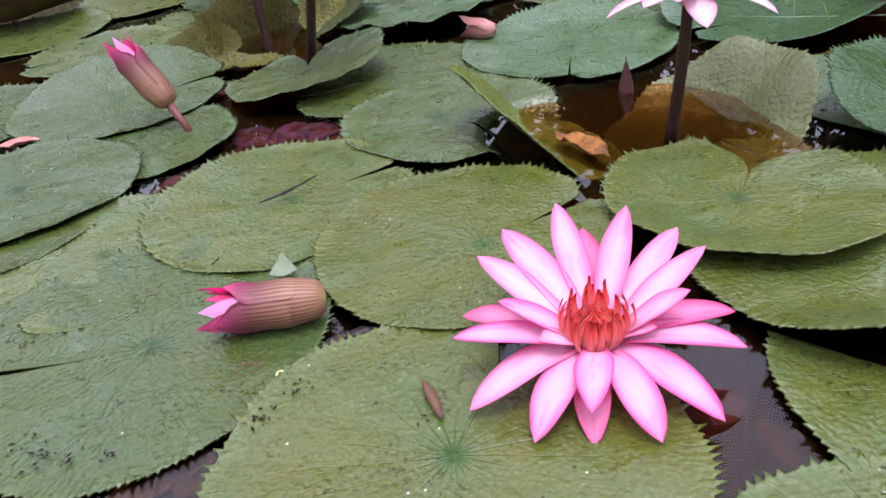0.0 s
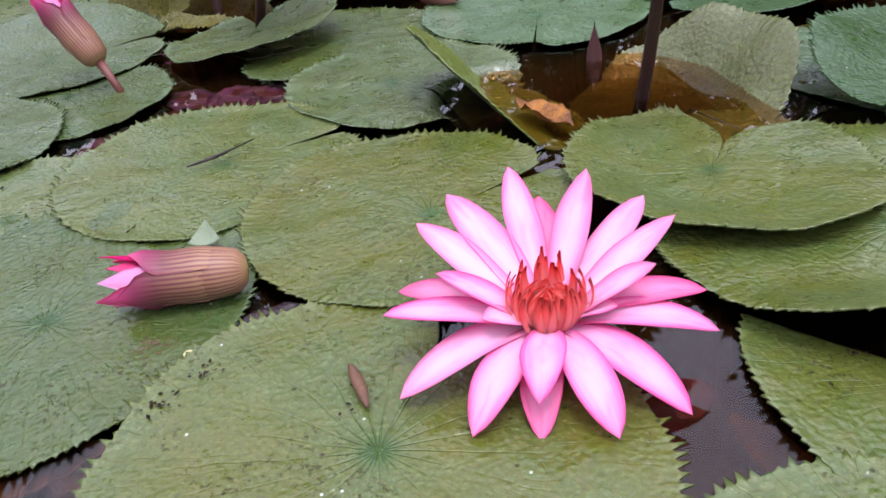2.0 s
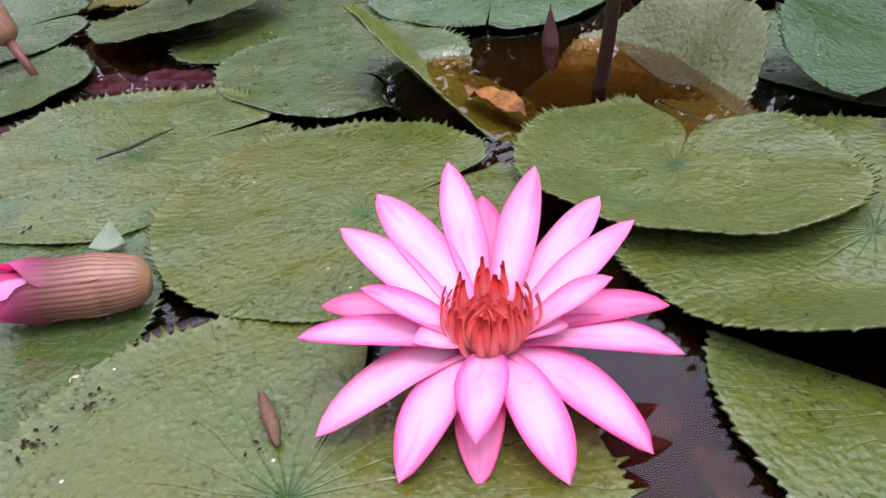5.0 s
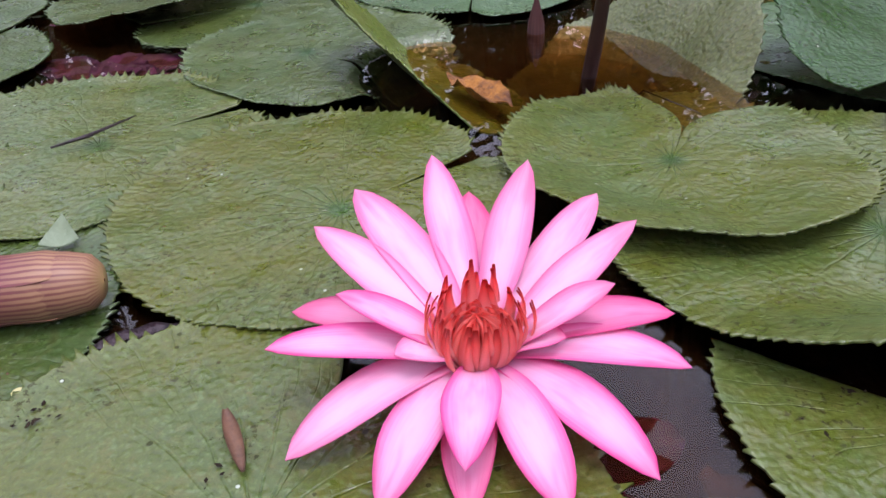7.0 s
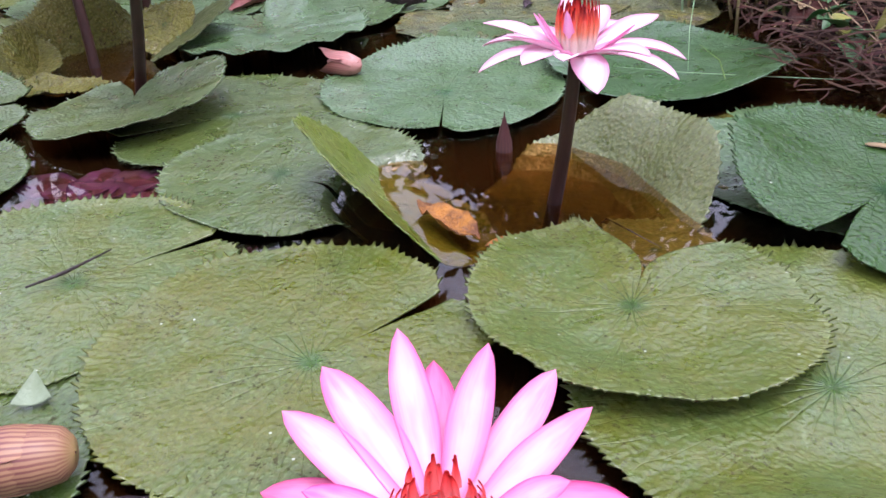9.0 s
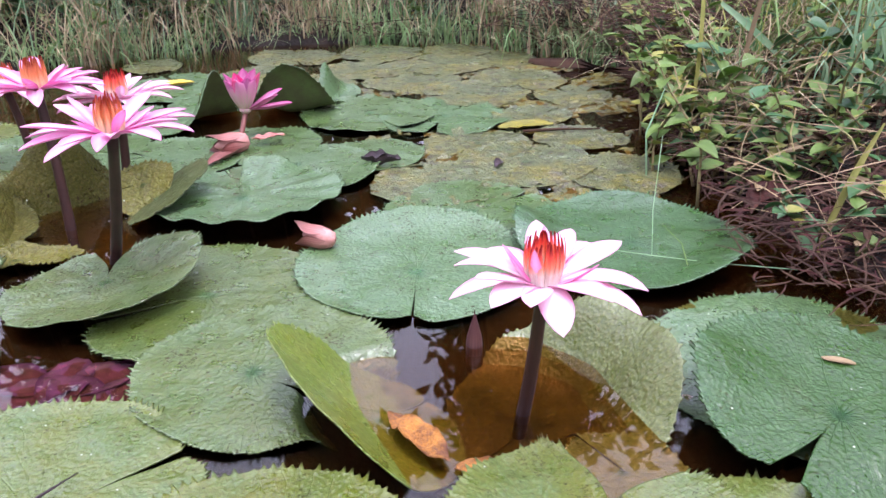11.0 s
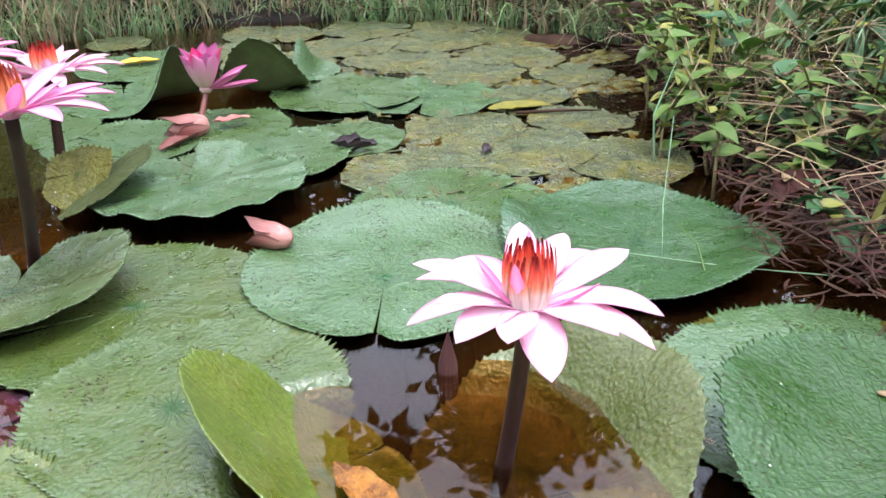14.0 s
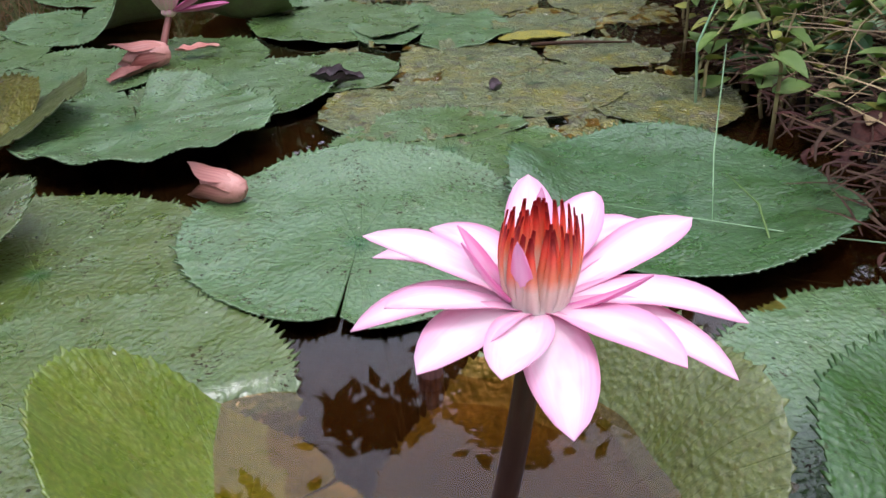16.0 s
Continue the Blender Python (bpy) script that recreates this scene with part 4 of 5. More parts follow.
# the paler flower on its stalk
flower2 = empty("water_lily", (0.2622, 0.822, 0.134))
tagged(flower2, "pale pink open water lily with orange-red stamens on brown stalk", "flower", "water lilies")
for az, reach, rise, half, sag in ((156, 0.073, 0.022, 0.0110, 0.008), (138, 0.083, -0.004, 0.0110, 0.016), (209, 0.075, 0.030, 0.0105, 0.004), (179, 0.076, -0.010, 0.0115, 0.018), (225, 0.078, 0.013, 0.0125, 0.012),
                                   (250, 0.074, 0.018, 0.0120, 0.006), (266, 0.074, -0.006, 0.0140, 0.016), (295, 0.077, 0.017, 0.0125, 0.010), (325, 0.081, -0.010, 0.0120, 0.018), (345, 0.084, -0.004, 0.0125, 0.018),
                                   (19, 0.081, 0.018, 0.0125, 0.004), (46, 0.083, 0.005, 0.0120, 0.012), (52, 0.064, 0.023, 0.0115, 0.006), (87, 0.051, 0.034, 0.0110, 0.002), (115, 0.077, 0.001, 0.0120, 0.014)):
    petal(flower2, az, reach, rise, half * 1.04, M_PETAL_PALE, sag=sag, cup=0.24)
for az, reach, rise in ((200, 0.034, 0.036), (230, 0.022, 0.039), (318, 0.046, 0.029), (80, 0.026, 0.040), (150, 0.034, 0.030)):
    petal(flower2, az, reach, rise, 0.0048, M_PETAL_MID, sag=-0.008, cup=0.3)
receptacle(flower2, 0.012, M_PETAL_PALE)
UP = [stamen_mesh((0.012, 0.002), (0.0185, 0.018), (0.0135 + 0.0006 * k, 0.0385), 0.0030, M_STAMEN_UP) for k in range(3)]
UPIN = [stamen_mesh((0.008, 0.002), (0.013, 0.018), (0.008 + 0.0015 * k, 0.037), 0.0028, M_STAMEN_UP) for k in range(2)]
stamen_ring(flower2, UP, 30, 4, 1.2)
stamen_ring(flower2, UPIN, 14, 5, 2.0)
stalk(flower2, (-0.0092, 0.011, -0.134), (0, 0, -0.004), 0.0060, bend=(0.003, 0))


def rosette(at, foot, seed, size=1.0, mat=None, stamens=None, turn=0.0, radius=0.0066):
    """A fully open flower on a stalk: an outer and an inner ring of petals round upright stamens."""
    rnd = random.Random(seed)
    mat = mat or M_PETAL_MID
    fl = empty("water_lily", at)
    tagged(fl, "open pink water lily with amber stamens on tall brown stalk", "flower", "water lilies")
    for ring, count, reach, rise, half in ((0, 10, 0.090, 0.002, 0.0105), (1, 8, 0.080, 0.020, 0.0100), (2, 5, 0.048, 0.030, 0.0070)):
        for i in range(count):
            petal(fl, turn + 360 * (i + 0.45 * ring) / count + rnd.uniform(-6, 6), size * reach * rnd.uniform(0.93, 1.07), size * (rise + rnd.uniform(-0.008, 0.008)), size * half, mat, sag=0.012 - 0.007 * ring, cup=0.33)
    receptacle(fl, 0.011 * size, mat)
    ms = [stamen_mesh((0.012 * size, 0.002), (0.0185 * size, 0.016), ((0.011 + 0.001 * k) * size, 0.040 * size), 0.0032, stamens or M_STAMEN_AMBER) for k in range(2)]
    stamen_ring(fl, ms, 24, seed, 2.0)
    stamen_ring(fl, [stamen_mesh((0.008 * size, 0.002), (0.014 * size, 0.016), (0.005 * size, 0.039 * size), 0.003, stamens or M_STAMEN_AMBER)], 12, seed + 50, 2.0)
    stalk(fl, Vector(foot) - Vector(at), (0, 0, -0.004), radius, bend=(0.004, 0))
    return fl


rosette((-0.127, 1.127, 0.190), (-0.175, 1.216, 0.0), 11, 1.0, M_PETAL_SOFT, turn=-46)
rosette((-0.196, 1.450, 0.150), (-0.205, 1.44, 0.0), 12, 1.0, M_PETAL_PALE, M_STAMEN_UP, turn=15)
rosette((-0.275, 1.372, 0.186), (-0.260, 1.337, 0.0), 13, 1.0, turn=-10)
rosette((-0.405, 1.620, 0.135), (-0.385, 1.615, 0.0), 14, 0.95, turn=30)

# half-open cup
cup = empty("water_lily", (-0.047, 1.716, 0.058))
tagged(cup, "half-open deep pink water lily with striped sepals on leaning stalk", "flower", "water lilies")
rnd_cup = random.Random(5)
for i in range(9):
    petal(cup, 40 * i + 8, 0.031 + rnd_cup.uniform(-0.003, 0.004), 0.063 + rnd_cup.uniform(-0.006, 0.006), 0.0180, M_PETAL_DEEP if i % 3 == 0 else M_PETAL_DUSK, sag=-0.014, base=0.005, cup=0.6)
for az in (205, 258, 310, 150):
    petal(cup, az, 0.034, 0.058, 0.0205, M_SEPAL_CUP, sag=-0.016, base=0.005, cup=0.7, name="sepal", label="greenish striped sepal")
for az, reach, rise in ((-5, 0.086, 0.012), (20, 0.072, 0.030), (-22, 0.068, 0.032)):
    petal(cup, az, reach, rise, 0.0115, M_PETAL_DUSK, sag=-0.006, base=0.005, cup=0.5)
receptacle(cup, 0.011, M_SEPAL_CUP, z=-0.006, height=0.012)
stalk(cup, (-0.015, -0.035, -0.058), (0, 0, -0.004), 0.0048, M_STALK_PINK, bend=(0.0, -0.004))


def closed_bud(at, way, length, radius, label, stem_to=None, roll=0.0, flare=1.0):
    """A closed flower: ribbed striped sepals round a bundle of deep pink petals."""
    bud = empty("lily_bud", at)
    q = Vector(way).to_track_quat("Z", "X")
    bud.rotation_mode = "QUATERNION"
    bud.rotation_quaternion = q
    tagged(bud, label, "flower bud", "water lily buds")
    lathe("bud_body", [(0.001, 0), (radius * 0.55, length * 0.015), (radius * 0.85, length * 0.07), (radius, length * 0.2), (radius * 1.02, length * 0.35), (radius * 0.94, length * 0.52), (radius * 0.80, length * 0.68), (radius * 0.55, length * 0.8), (radius * 0.2, length * 0.86)], M_SEPAL, bud, 40, 0.012)
    for k in range(4):
        wrap(bud, roll + 90 * k, radius * (1.05 if k % 2 else 1.08), length * (0.90 if k % 2 else 0.80), 52, M_SEPAL, "sepal", flare, 0.70)
    for k in range(9):
        wrap(bud, roll + 26 + 40 * k, radius * (0.98 - 0.10 * (k % 3)), length * (1.05 - 0.04 * (k % 3)), 32, (M_PETAL_DEEP, M_PETAL_ROSE, M_PETAL_DEEP, M_PETAL_SOFT)[k % 4], "petal", flare * (1.5 if k % 2 else 0.9), 0.70)
    if stem_to is not None:
        end = q.inverted() @ (Vector(stem_to) - Vector(at))
        tube("stalk", [end, end * 0.5 + Vector((0, 0, -0.004)), (0, 0, 0.004)], [0.0042, 0.0044, 0.0055], M_STALK_PINK, bud, 10)
    return bud


def wrap(parent, az, radius, length, half_deg, mat, name, flare=1.0, taper=0.55, shut=0.0):
    """A long sepal or petal that wraps a bud and ends in a pointed, slightly open tip."""
    rows, cols = 12, 8
    verts, uvs = [], []
    for lay in (0, 1):
        for i in range(rows):
            t = i / (rows - 1)
            r = radius * (0.45 + 0.58 * math.sin(min(1, t * 2.4) * math.pi / 2)) * (1 - 0.06 * smoothstep(0.3, 0.8, t) + 0.12 * flare * smoothstep(0.6, 1.0, t)) * (1 - shut * smoothstep(0.35, 1.0, t)) - 0.0007 * lay
            hw = half_deg * (0.5 + 0.5 * math.sin(min(1, t * 2) * math.pi / 2)) * (1 - float(smoothstep(taper, 1.02, t)) ** 1.4)
            for j in range(cols):
                w = radians(az + hw * (-1 + 2 * j / (cols - 1)))
                verts.append((r * math.cos(w), r * math.sin(w), 0.002 + t * length))
                uvs.append(((az + hw * (-1 + 2 * j / (cols - 1))) / 360.0, t))
    n = rows * cols
    faces = grid_faces(rows, cols) + grid_faces(rows, cols, n, True)
    for i in range(rows - 1):
        for k, fl in ((0, True), (cols - 1, False)):
            q = (i * cols + k, i * cols + cols + k, n + i * cols + cols + k, n + i * cols + k)
            faces.append(q[::-1] if fl else q)
    return mesh_object(name, verts, faces, mat, parent, uvs)


closed_bud((-0.074, 0.561, 0.0225), (-0.092, -0.004, 0.001), 0.088, 0.0170, "closed striped brown and pink lily bud lying on a leaf", flare=1.3)
closed_bud((-0.316, 1.004, 0.036), (-0.052, 0.033, 0.068), 0.096, 0.0175, "closed striped pink lily bud leaning above a leaf", stem_to=(-0.296, 0.992, -0.004), roll=25)

# pointed dark bud rising from the water
spike = empty("lily_bud", (0.231, 0.952, -0.05))
tagged(spike, "small pointed dark brown bud rising from the water", "flower bud", "water lily buds")
lathe("bud_body", [(0.001, 0), (0.004, 0.008), (0.0065, 0.025), (0.0085, 0.045), (0.0075, 0.060), (0.004, 0.074), (0.0008, 0.086)], M_BUD_DARK, spike, 20, 0.05)
for k in range(4):
    wrap(spike, 90 * k + 20, 0.0090, 0.089, 50, M_BUD_DARK, "sepal", 0.0, 0.6, 0.93)


# ---- small things on the leaves and the water ----
def crumpled(name, at, length, width, turn, mat, curl=0.6, tilt=0.0, seed=1, label="", category="dead leaf", rough=0.004):
    """A curled, crumpled leaf or petal with thickness."""
    rnd = random.Random(seed)
    rows, cols = 14, 9
    off = Vector((rnd.uniform(0, 40), rnd.uniform(0, 40), 0))
    verts, uvs = [], []
    for lay in (0, 1):
        for i in range(rows):
            t = i / (rows - 1)
            w = width * math.sin(math.pi * (0.06 + 0.9 * t)) ** 0.7
            for j in range(cols):
                u = -1 + 2 * j / (cols - 1)
                a = u * curl * 1.5
                x = (t - 0.5) * length
                y = w * (math.sin(a) / max(curl * 1.5, 0.1))
                z = w * (1 - math.cos(a)) / max(curl * 1.5, 0.1) + tilt * (t - 0.5) * length
                z += rough * noise.noise(Vector((x * 90, y * 90, 0)) + off) + rough
                verts.append((x, y, z + 0.0008 * lay))
                uvs.append((j / (cols - 1), t))
    n = rows * cols
    faces = grid_faces(rows, cols, 0, True) + grid_faces(rows, cols, n)
    for i in range(rows - 1):
        for k, fl in ((0, False), (cols - 1, True)):
            q = (i * cols + k, i * cols + cols + k, n + i * cols + cols + k, n + i * cols + k)
            faces.append(q[::-1] if fl else q)
    for j in range(cols - 1):
        for r0, fl in ((0, True), ((rows - 1) * cols, False)):
            q = (r0 + j, r0 + j + 1, n + r0 + j + 1, n + r0 + j)
            faces.append(q[::-1] if fl else q)
    ob = mesh_object(name, verts, faces, mat, None, uvs)
    ob.location, ob.rotation_euler = at, (0, 0, radians(turn))
    return tagged(ob, label, category)


crumpled("dead_leaf", (0.156, 0.808, -0.004), 0.080, 0.016, -62, M_DEAD_ORANGE, 0.45, 0.0, 3, "curled orange-brown dead leaf soaking in the water", rough=0.009)
crumpled("dead_leaf", (0.205, 0.762, -0.004), 0.05, 0.012, -20, M_DEAD_ORANGE, 0.6, 0.0, 4, "brown rotting leaf scrap in the water")
crumpled("dead_leaf", (0.180, 1.515, 0.004), 0.065, 0.016, -8, M_DARKROT, 1.1, 0.0, 5, "dark purple-brown rotten leaf lying between lily pads", rough=0.010)
crumpled("dead_leaf", (0.372, 1.49, 0.002), 0.03, 0.010, 60, M_DARKROT, 0.8, 0.0, 6, "dark rotten leaf scrap on algae")
crumpled("yellow_leaf", (-0.245, 2.17, 0.006), 0.085, 0.020, 18, M_YELLOW, 0.5, 0.0, 7, "bright yellow fallen leaf on a lily pad", "fallen leaf", 0.002)
crumpled("yellow_leaf", (0.47, 1.70, 0.002), 0.11, 0.024, 4, M_OLIVE_LEAF, 0.3, 0.0, 8, "yellowed rotting leaf floating among algae", "fallen leaf", 0.003)
crumpled("fallen_husk", (0.004, 0.450, 0.0095), 0.038, 0.0045, -72, M_HUSK, 0.8, 0.0, 9, "slim brown seed husk lying on a lily pad", "husk", 0.001)
crumpled("floating_twig", (-0.057, 0.533, 0.000), 0.045, 0.006, 22, M_DARKROT, 1.0, 0.0, 10, "brown bark scrap floating between lily pads", "twig", 0.003)
crumpled("fallen_scrap", (-0.103, 0.500, 0.004), 0.007, 0.0026, 30, M_SCRAP, 0.4, 0.0, 11, "tiny pale yellow petal scrap on a lily pad", "scrap", 0.0005)
tip_verts = [((1 - t) * 0.0115 * u, 0.024 * t, 0.009 * t + 0.004 * u * u * (1 - t) - 0.0008 * lay) for lay in (0, 1) for t in (0, 0.3, 0.6, 0.85, 1.0) for u in (-1, -0.5, 0, 0.5, 1)]
tip = mesh_object("leaf_tip", tip_verts, grid_faces(5, 5) + grid_faces(5, 5, 25, True), M_LEAF_TIP)
tip.location, tip.rotation_euler = (-0.119, 0.622, 0.008), (0, 0, radians(8))
tagged(tip, "pale grey-green torn leaf tip standing between lily pads", "leaf tip")
crumpled("dead_leaf", (0.540, 0.820, 0.0315), 0.030, 0.005, -18, M_STRAW, 0.3, -0.12, 13, "dry yellowish leaf scrap lying on a lily pad", rough=0.001)
for k, (x, y, turn, s) in enumerate(((-0.20, 0.945, 20, 0.07), (-0.15, 0.935, 130, 0.07), (-0.11, 0.93, 60, 0.06), (-0.17, 0.965, 80, 0.06), (-0.28, 0.856, 10, 0.05), (-0.22, 0.975, 150, 0.06), (-0.135, 0.965, 20, 0.06))):
    crumpled("sunken_leaf", (x, y, -0.016), s * 1.3, 0.026, turn, M_PURPLE, 0.25, 0.06, 30 + k, "purple-red sunken dead leaf under the water", "dead leaf", 0.004)
# rotten leaves added as dark filler where this gap mirrors too much sky
for k, (x, y, turn, size) in enumerate(((-0.171, 0.426, 25, 0.07), (-0.142, 0.412, 130, 0.06), (-0.185, 0.404, 80, 0.07), (-0.150, 0.392, 10, 0.07), (-0.128, 0.375, 60, 0.06))):
    crumpled("rotten_leaf", (x, y, -0.016), size, 0.016, turn, M_DARKROT if k % 2 else M_HUSK, 0.5, 0.05, 240 + k, "dark brown rotten leaf added to darken the gap between lily pads", "dead leaf", 0.004)
crumpled("dead_leaf", (-0.52, 1.005, 0.006), 0.05, 0.012, 20, M_WITHER, 0.6, 0.0, 44, "withered pink petal lying between lily pads", rough=0.003)


# those beside the open flower stand in for its dark reflection
for k, (x, y, turn, s) in enumerate(((0.248, 0.365, 140, 0.05), (0.222, 0.400, 120, 0.075), (0.19, 0.455, 60, 0.03), (-0.10, 0.36, 20, 0.07), (-0.125, 0.335, 70, 0.06), (0.30, 0.71, 10, 0.05), (0.45, 0.70, 150, 0.09), (0.48, 0.735, 170, 0.07))):
    crumpled("sunken_leaf", (x, y, -0.034), s, 0.014, turn, M_SUNK if k % 2 else M_PURPLE, 0.4, 0.1, 80 + k, "brown sunken dead leaf, also in place of a dark petal reflection", "dead leaf", 0.007)


def crumbs(at, count, spread, mat, seed, label, size=(0.0004, 0.0012)):
    """Loose specks of dirt too small to pick apart, scattered on a leaf."""
    rnd = random.Random(seed)
    verts, faces = [], []
    for _ in range(count):
        x, y, q = rnd.gauss(0, spread), rnd.gauss(0, spread * 0.8), rnd.uniform(*size)
        a, e = rnd.uniform(0, 3.14), rnd.uniform(1.0, 2.6)
        k = len(verts)
        ax, ay = math.cos(a) * q * e, math.sin(a) * q * e
        bx, by = -math.sin(a) * q, math.cos(a) * q
        verts += [(x + ax, y + ay, 0), (x + bx, y + by, 0), (x - ax, y - ay, 0), (x - bx, y - by, 0), (x, y, q * 0.8)]
        faces += [(k, k + 1, k + 4), (k + 1, k + 2, k + 4), (k + 2, k + 3, k + 4), (k + 3, k, k + 4)]
    ob = mesh_object("dirt_crumbs", verts, faces, mat, smooth=False)
    ob.location = at
    return tagged(ob, label, "dirt", kind="stuff")


for k, (x, y, z, count, spread) in enumerate(((-0.322, 0.578, 0.0045, 16, 0.008), (-0.249, 0.441, 0.0045, 18, 0.008), (-0.236, 0.437, 0.0045, 14, 0.006), (-0.271, 0.457, 0.0045, 12, 0.009), (-0.205, 0.436, 0.0045, 12, 0.005),
                                              (-0.106, 0.454, 0.0095, 16, 0.008), (-0.088, 0.476, 0.0095, 14, 0.006), (-0.003, 0.433, 0.0095, 4, 0.004), (0.259, 0.430, 0.0035, 10, 0.008), (0.273, 0.448, 0.0035, 9, 0.006), (0.240, 0.420, 0.0035, 9, 0.007))):
    crumbs((x, y, z), count, spread, M_CRUMB, 300 + k, "black-brown dirt crumbs on a lily pad")
crumbs((-0.127, 0.516, 0.0022), 40, 0.006, M_HUSK, 320, "reddish-brown crumbs on a lily pad", (0.0004, 0.0010))


def fallen_bud(at, turn, size, label, droop=0.0):
    """A withered bud: brown-red sepals round a pale pink heart."""
    b = empty("withered_bud", at)
    b.rotation_euler = (0, radians(90 + droop), radians(turn))
    tagged(b, label, "withered bud", "withered buds")
    lathe("bud_body", [(0.001, 0), (0.010 * size, 0.004 * size), (0.014 * size, 0.016 * size), (0.012 * size, 0.032 * size), (0.006 * size, 0.044 * size), (0.001, 0.05 * size)], M_HEART, b, 14, 0.06)
    for k in range(3):
        wrap(b, 60 + 120 * k, 0.0155 * size, (0.052 + 0.008 * (k % 2)) * size, 56, M_WITHER_BAND, "sepal", 1.2)
    return b


fallen_bud((0.098, 1.196, 0.019), 150, 0.95, "withered pink and brown lily bud fallen on lily pads", -2)
wither = fallen_bud((-0.040, 1.650, 0.020), 205, 1.25, "withered pink lily flower collapsed on a lily pad")
crumpled("dead_leaf", (-0.075, 1.60, 0.006), 0.10, 0.016, 60, M_WITHER_DARK, 0.7, 0.0, 51, "dark red withered sepals lying on lily pads", rough=0.004)
crumpled("dead_leaf", (-0.008, 1.672, 0.014), 0.06, 0.010, 20, M_WITHER, 0.5, 0.0, 52, "withered pink petal lying on a lily pad", rough=0.004)
tube("twig", [(-0.163, 0.752, 0.0125), (-0.14, 0.768, 0.0125), (-0.112, 0.797, 0.013)], [0.0008, 0.0016, 0.0006], M_DARKROT)
tagged(bpy.data.objects["twig"], "thin dark twig lying across a lily pad", "twig")


# ---- plants of the bank ----
def blades(name, spots, mat, label, high=(0.15, 0.4), wide=0.0022, lean=0.35, seed=1, droop=0.25):
    """Many curved grass blades in one mesh: kind stuff."""
    rnd = random.Random(seed)
    verts, faces = [], []
    for x, y, z in spots:
        h = rnd.uniform(*high)
        a = rnd.uniform(0, 2 * math.pi)
        l = rnd.uniform(0.05, lean) * h
        dx, dy = math.cos(a), math.sin(a)
        w = wide * rnd.uniform(0.6, 1.4)
        px, py = -dy, dx
        s = len(verts)
        dr = droop * rnd.random() * h
        for i in range(6):
            t = i / 5
            ww = w * (1 - t ** 2) + 0.0002
            cx, cy, cz = x + dx * l * t * t, y + dy * l * t * t, z + h * t - dr * t ** 4
            verts += [(cx - px * ww, cy - py * ww, cz), (cx + dx * ww * 0.4, cy + dy * ww * 0.4, cz + ww * 0.2), (cx + px * ww, cy + py * ww, cz)]
        for i in range(5):
            for k in range(2):
                q = s + i * 3 + k
                faces.append((q, q + 1, q + 4, q + 3))
    ob = mesh_object(name, verts, faces, mat)
    return tagged(ob, label, "grass", kind="stuff")


def scatter(count, seed, xr, yr, dmin, dmax, clump=0.0):
    rnd = random.Random(seed)
    out, centre = [], None
    tries = 0
    while len(out) < count and tries < count * 60:
        tries += 1
        if clump and centre and rnd.random() < 0.9:
            x, y = rnd.gauss(centre[0], clump), rnd.gauss(centre[1], clump)
        else:
            x, y = rnd.uniform(*xr), rnd.uniform(*yr)
            centre = (x, y)
        d = float(shore(x, y))
        if dmin < d < dmax:
            out.append((x, y, float(ground_z(x, y)) - 0.02))
    return out


RIGHT = ((0.5, 2.3), (0.7, 2.4))
FAR = ((-1.6, 1.6), (2.2, 4.2))
blades("bank_grass", scatter(1300, 1, (0.5, 2.3), (1.5, 2.4), 0.14, 0.9, 0.05), M_GRASS, "tall green grass on the pond bank", (0.15, 0.42), 0.0014, 0.8, 1, 0.6)
blades("bank_grass", scatter(120, 6, *RIGHT, 0.12, 0.8, 0.05), M_GRASS_BLUE, "long pale green grass blades on the pond bank", (0.2, 0.42), 0.0026, 1.3, 6, 0.7)
blades("bank_grass", scatter(800, 9, (0.5, 2.3), (1.55, 2.4), 0.14, 0.8, 0.04), M_GRASS_YELLOW, "upright yellowing grass on the pond bank", (0.15, 0.42), 0.0013, 0.5, 9, 0.3)
blades("dry_grass", scatter(800, 2, (0.5, 2.3), (1.5, 2.4), 0.06, 0.8, 0.06), M_STRAW_PALE, "dry straw-coloured grass on the pond bank", (0.08, 0.34), 0.0009, 1.3, 2, 0.6)
blades("bank_grass", scatter(1500, 3, *FAR, 0.0, 0.9, 0.05), M_GRASS_FAR_LIT, "green grass along the far bank", (0.14, 0.42), 0.0020, 1.0, 3, 0.6)
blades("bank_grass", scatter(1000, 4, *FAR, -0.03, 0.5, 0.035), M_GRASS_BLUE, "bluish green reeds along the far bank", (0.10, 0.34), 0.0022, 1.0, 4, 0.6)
blades("dry_grass", scatter(3600, 5, *FAR, -0.05, 0.6, 0.05), M_STRAW_PALE, "dry pale grass along the far bank", (0.08, 0.30), 0.0017, 1.5, 5, 0.8)
blades("bank_grass", scatter(1500, 7, *FAR, -0.05, 0.10, 0.04), M_GRASS_FAR_LIT, "drooping grass over the far water's edge", (0.06, 0.18), 0.0020, 2.0, 7, 1.0)


blades("broad_grass", scatter(26, 8, (0.8, 1.5), (1.1, 2.0), 0.22, 0.6, 0.0), M_GRASS_BLUE, "long broad grass blades arching over the bank", (0.2, 0.40), 0.0050, 0.9, 8, 0.8)


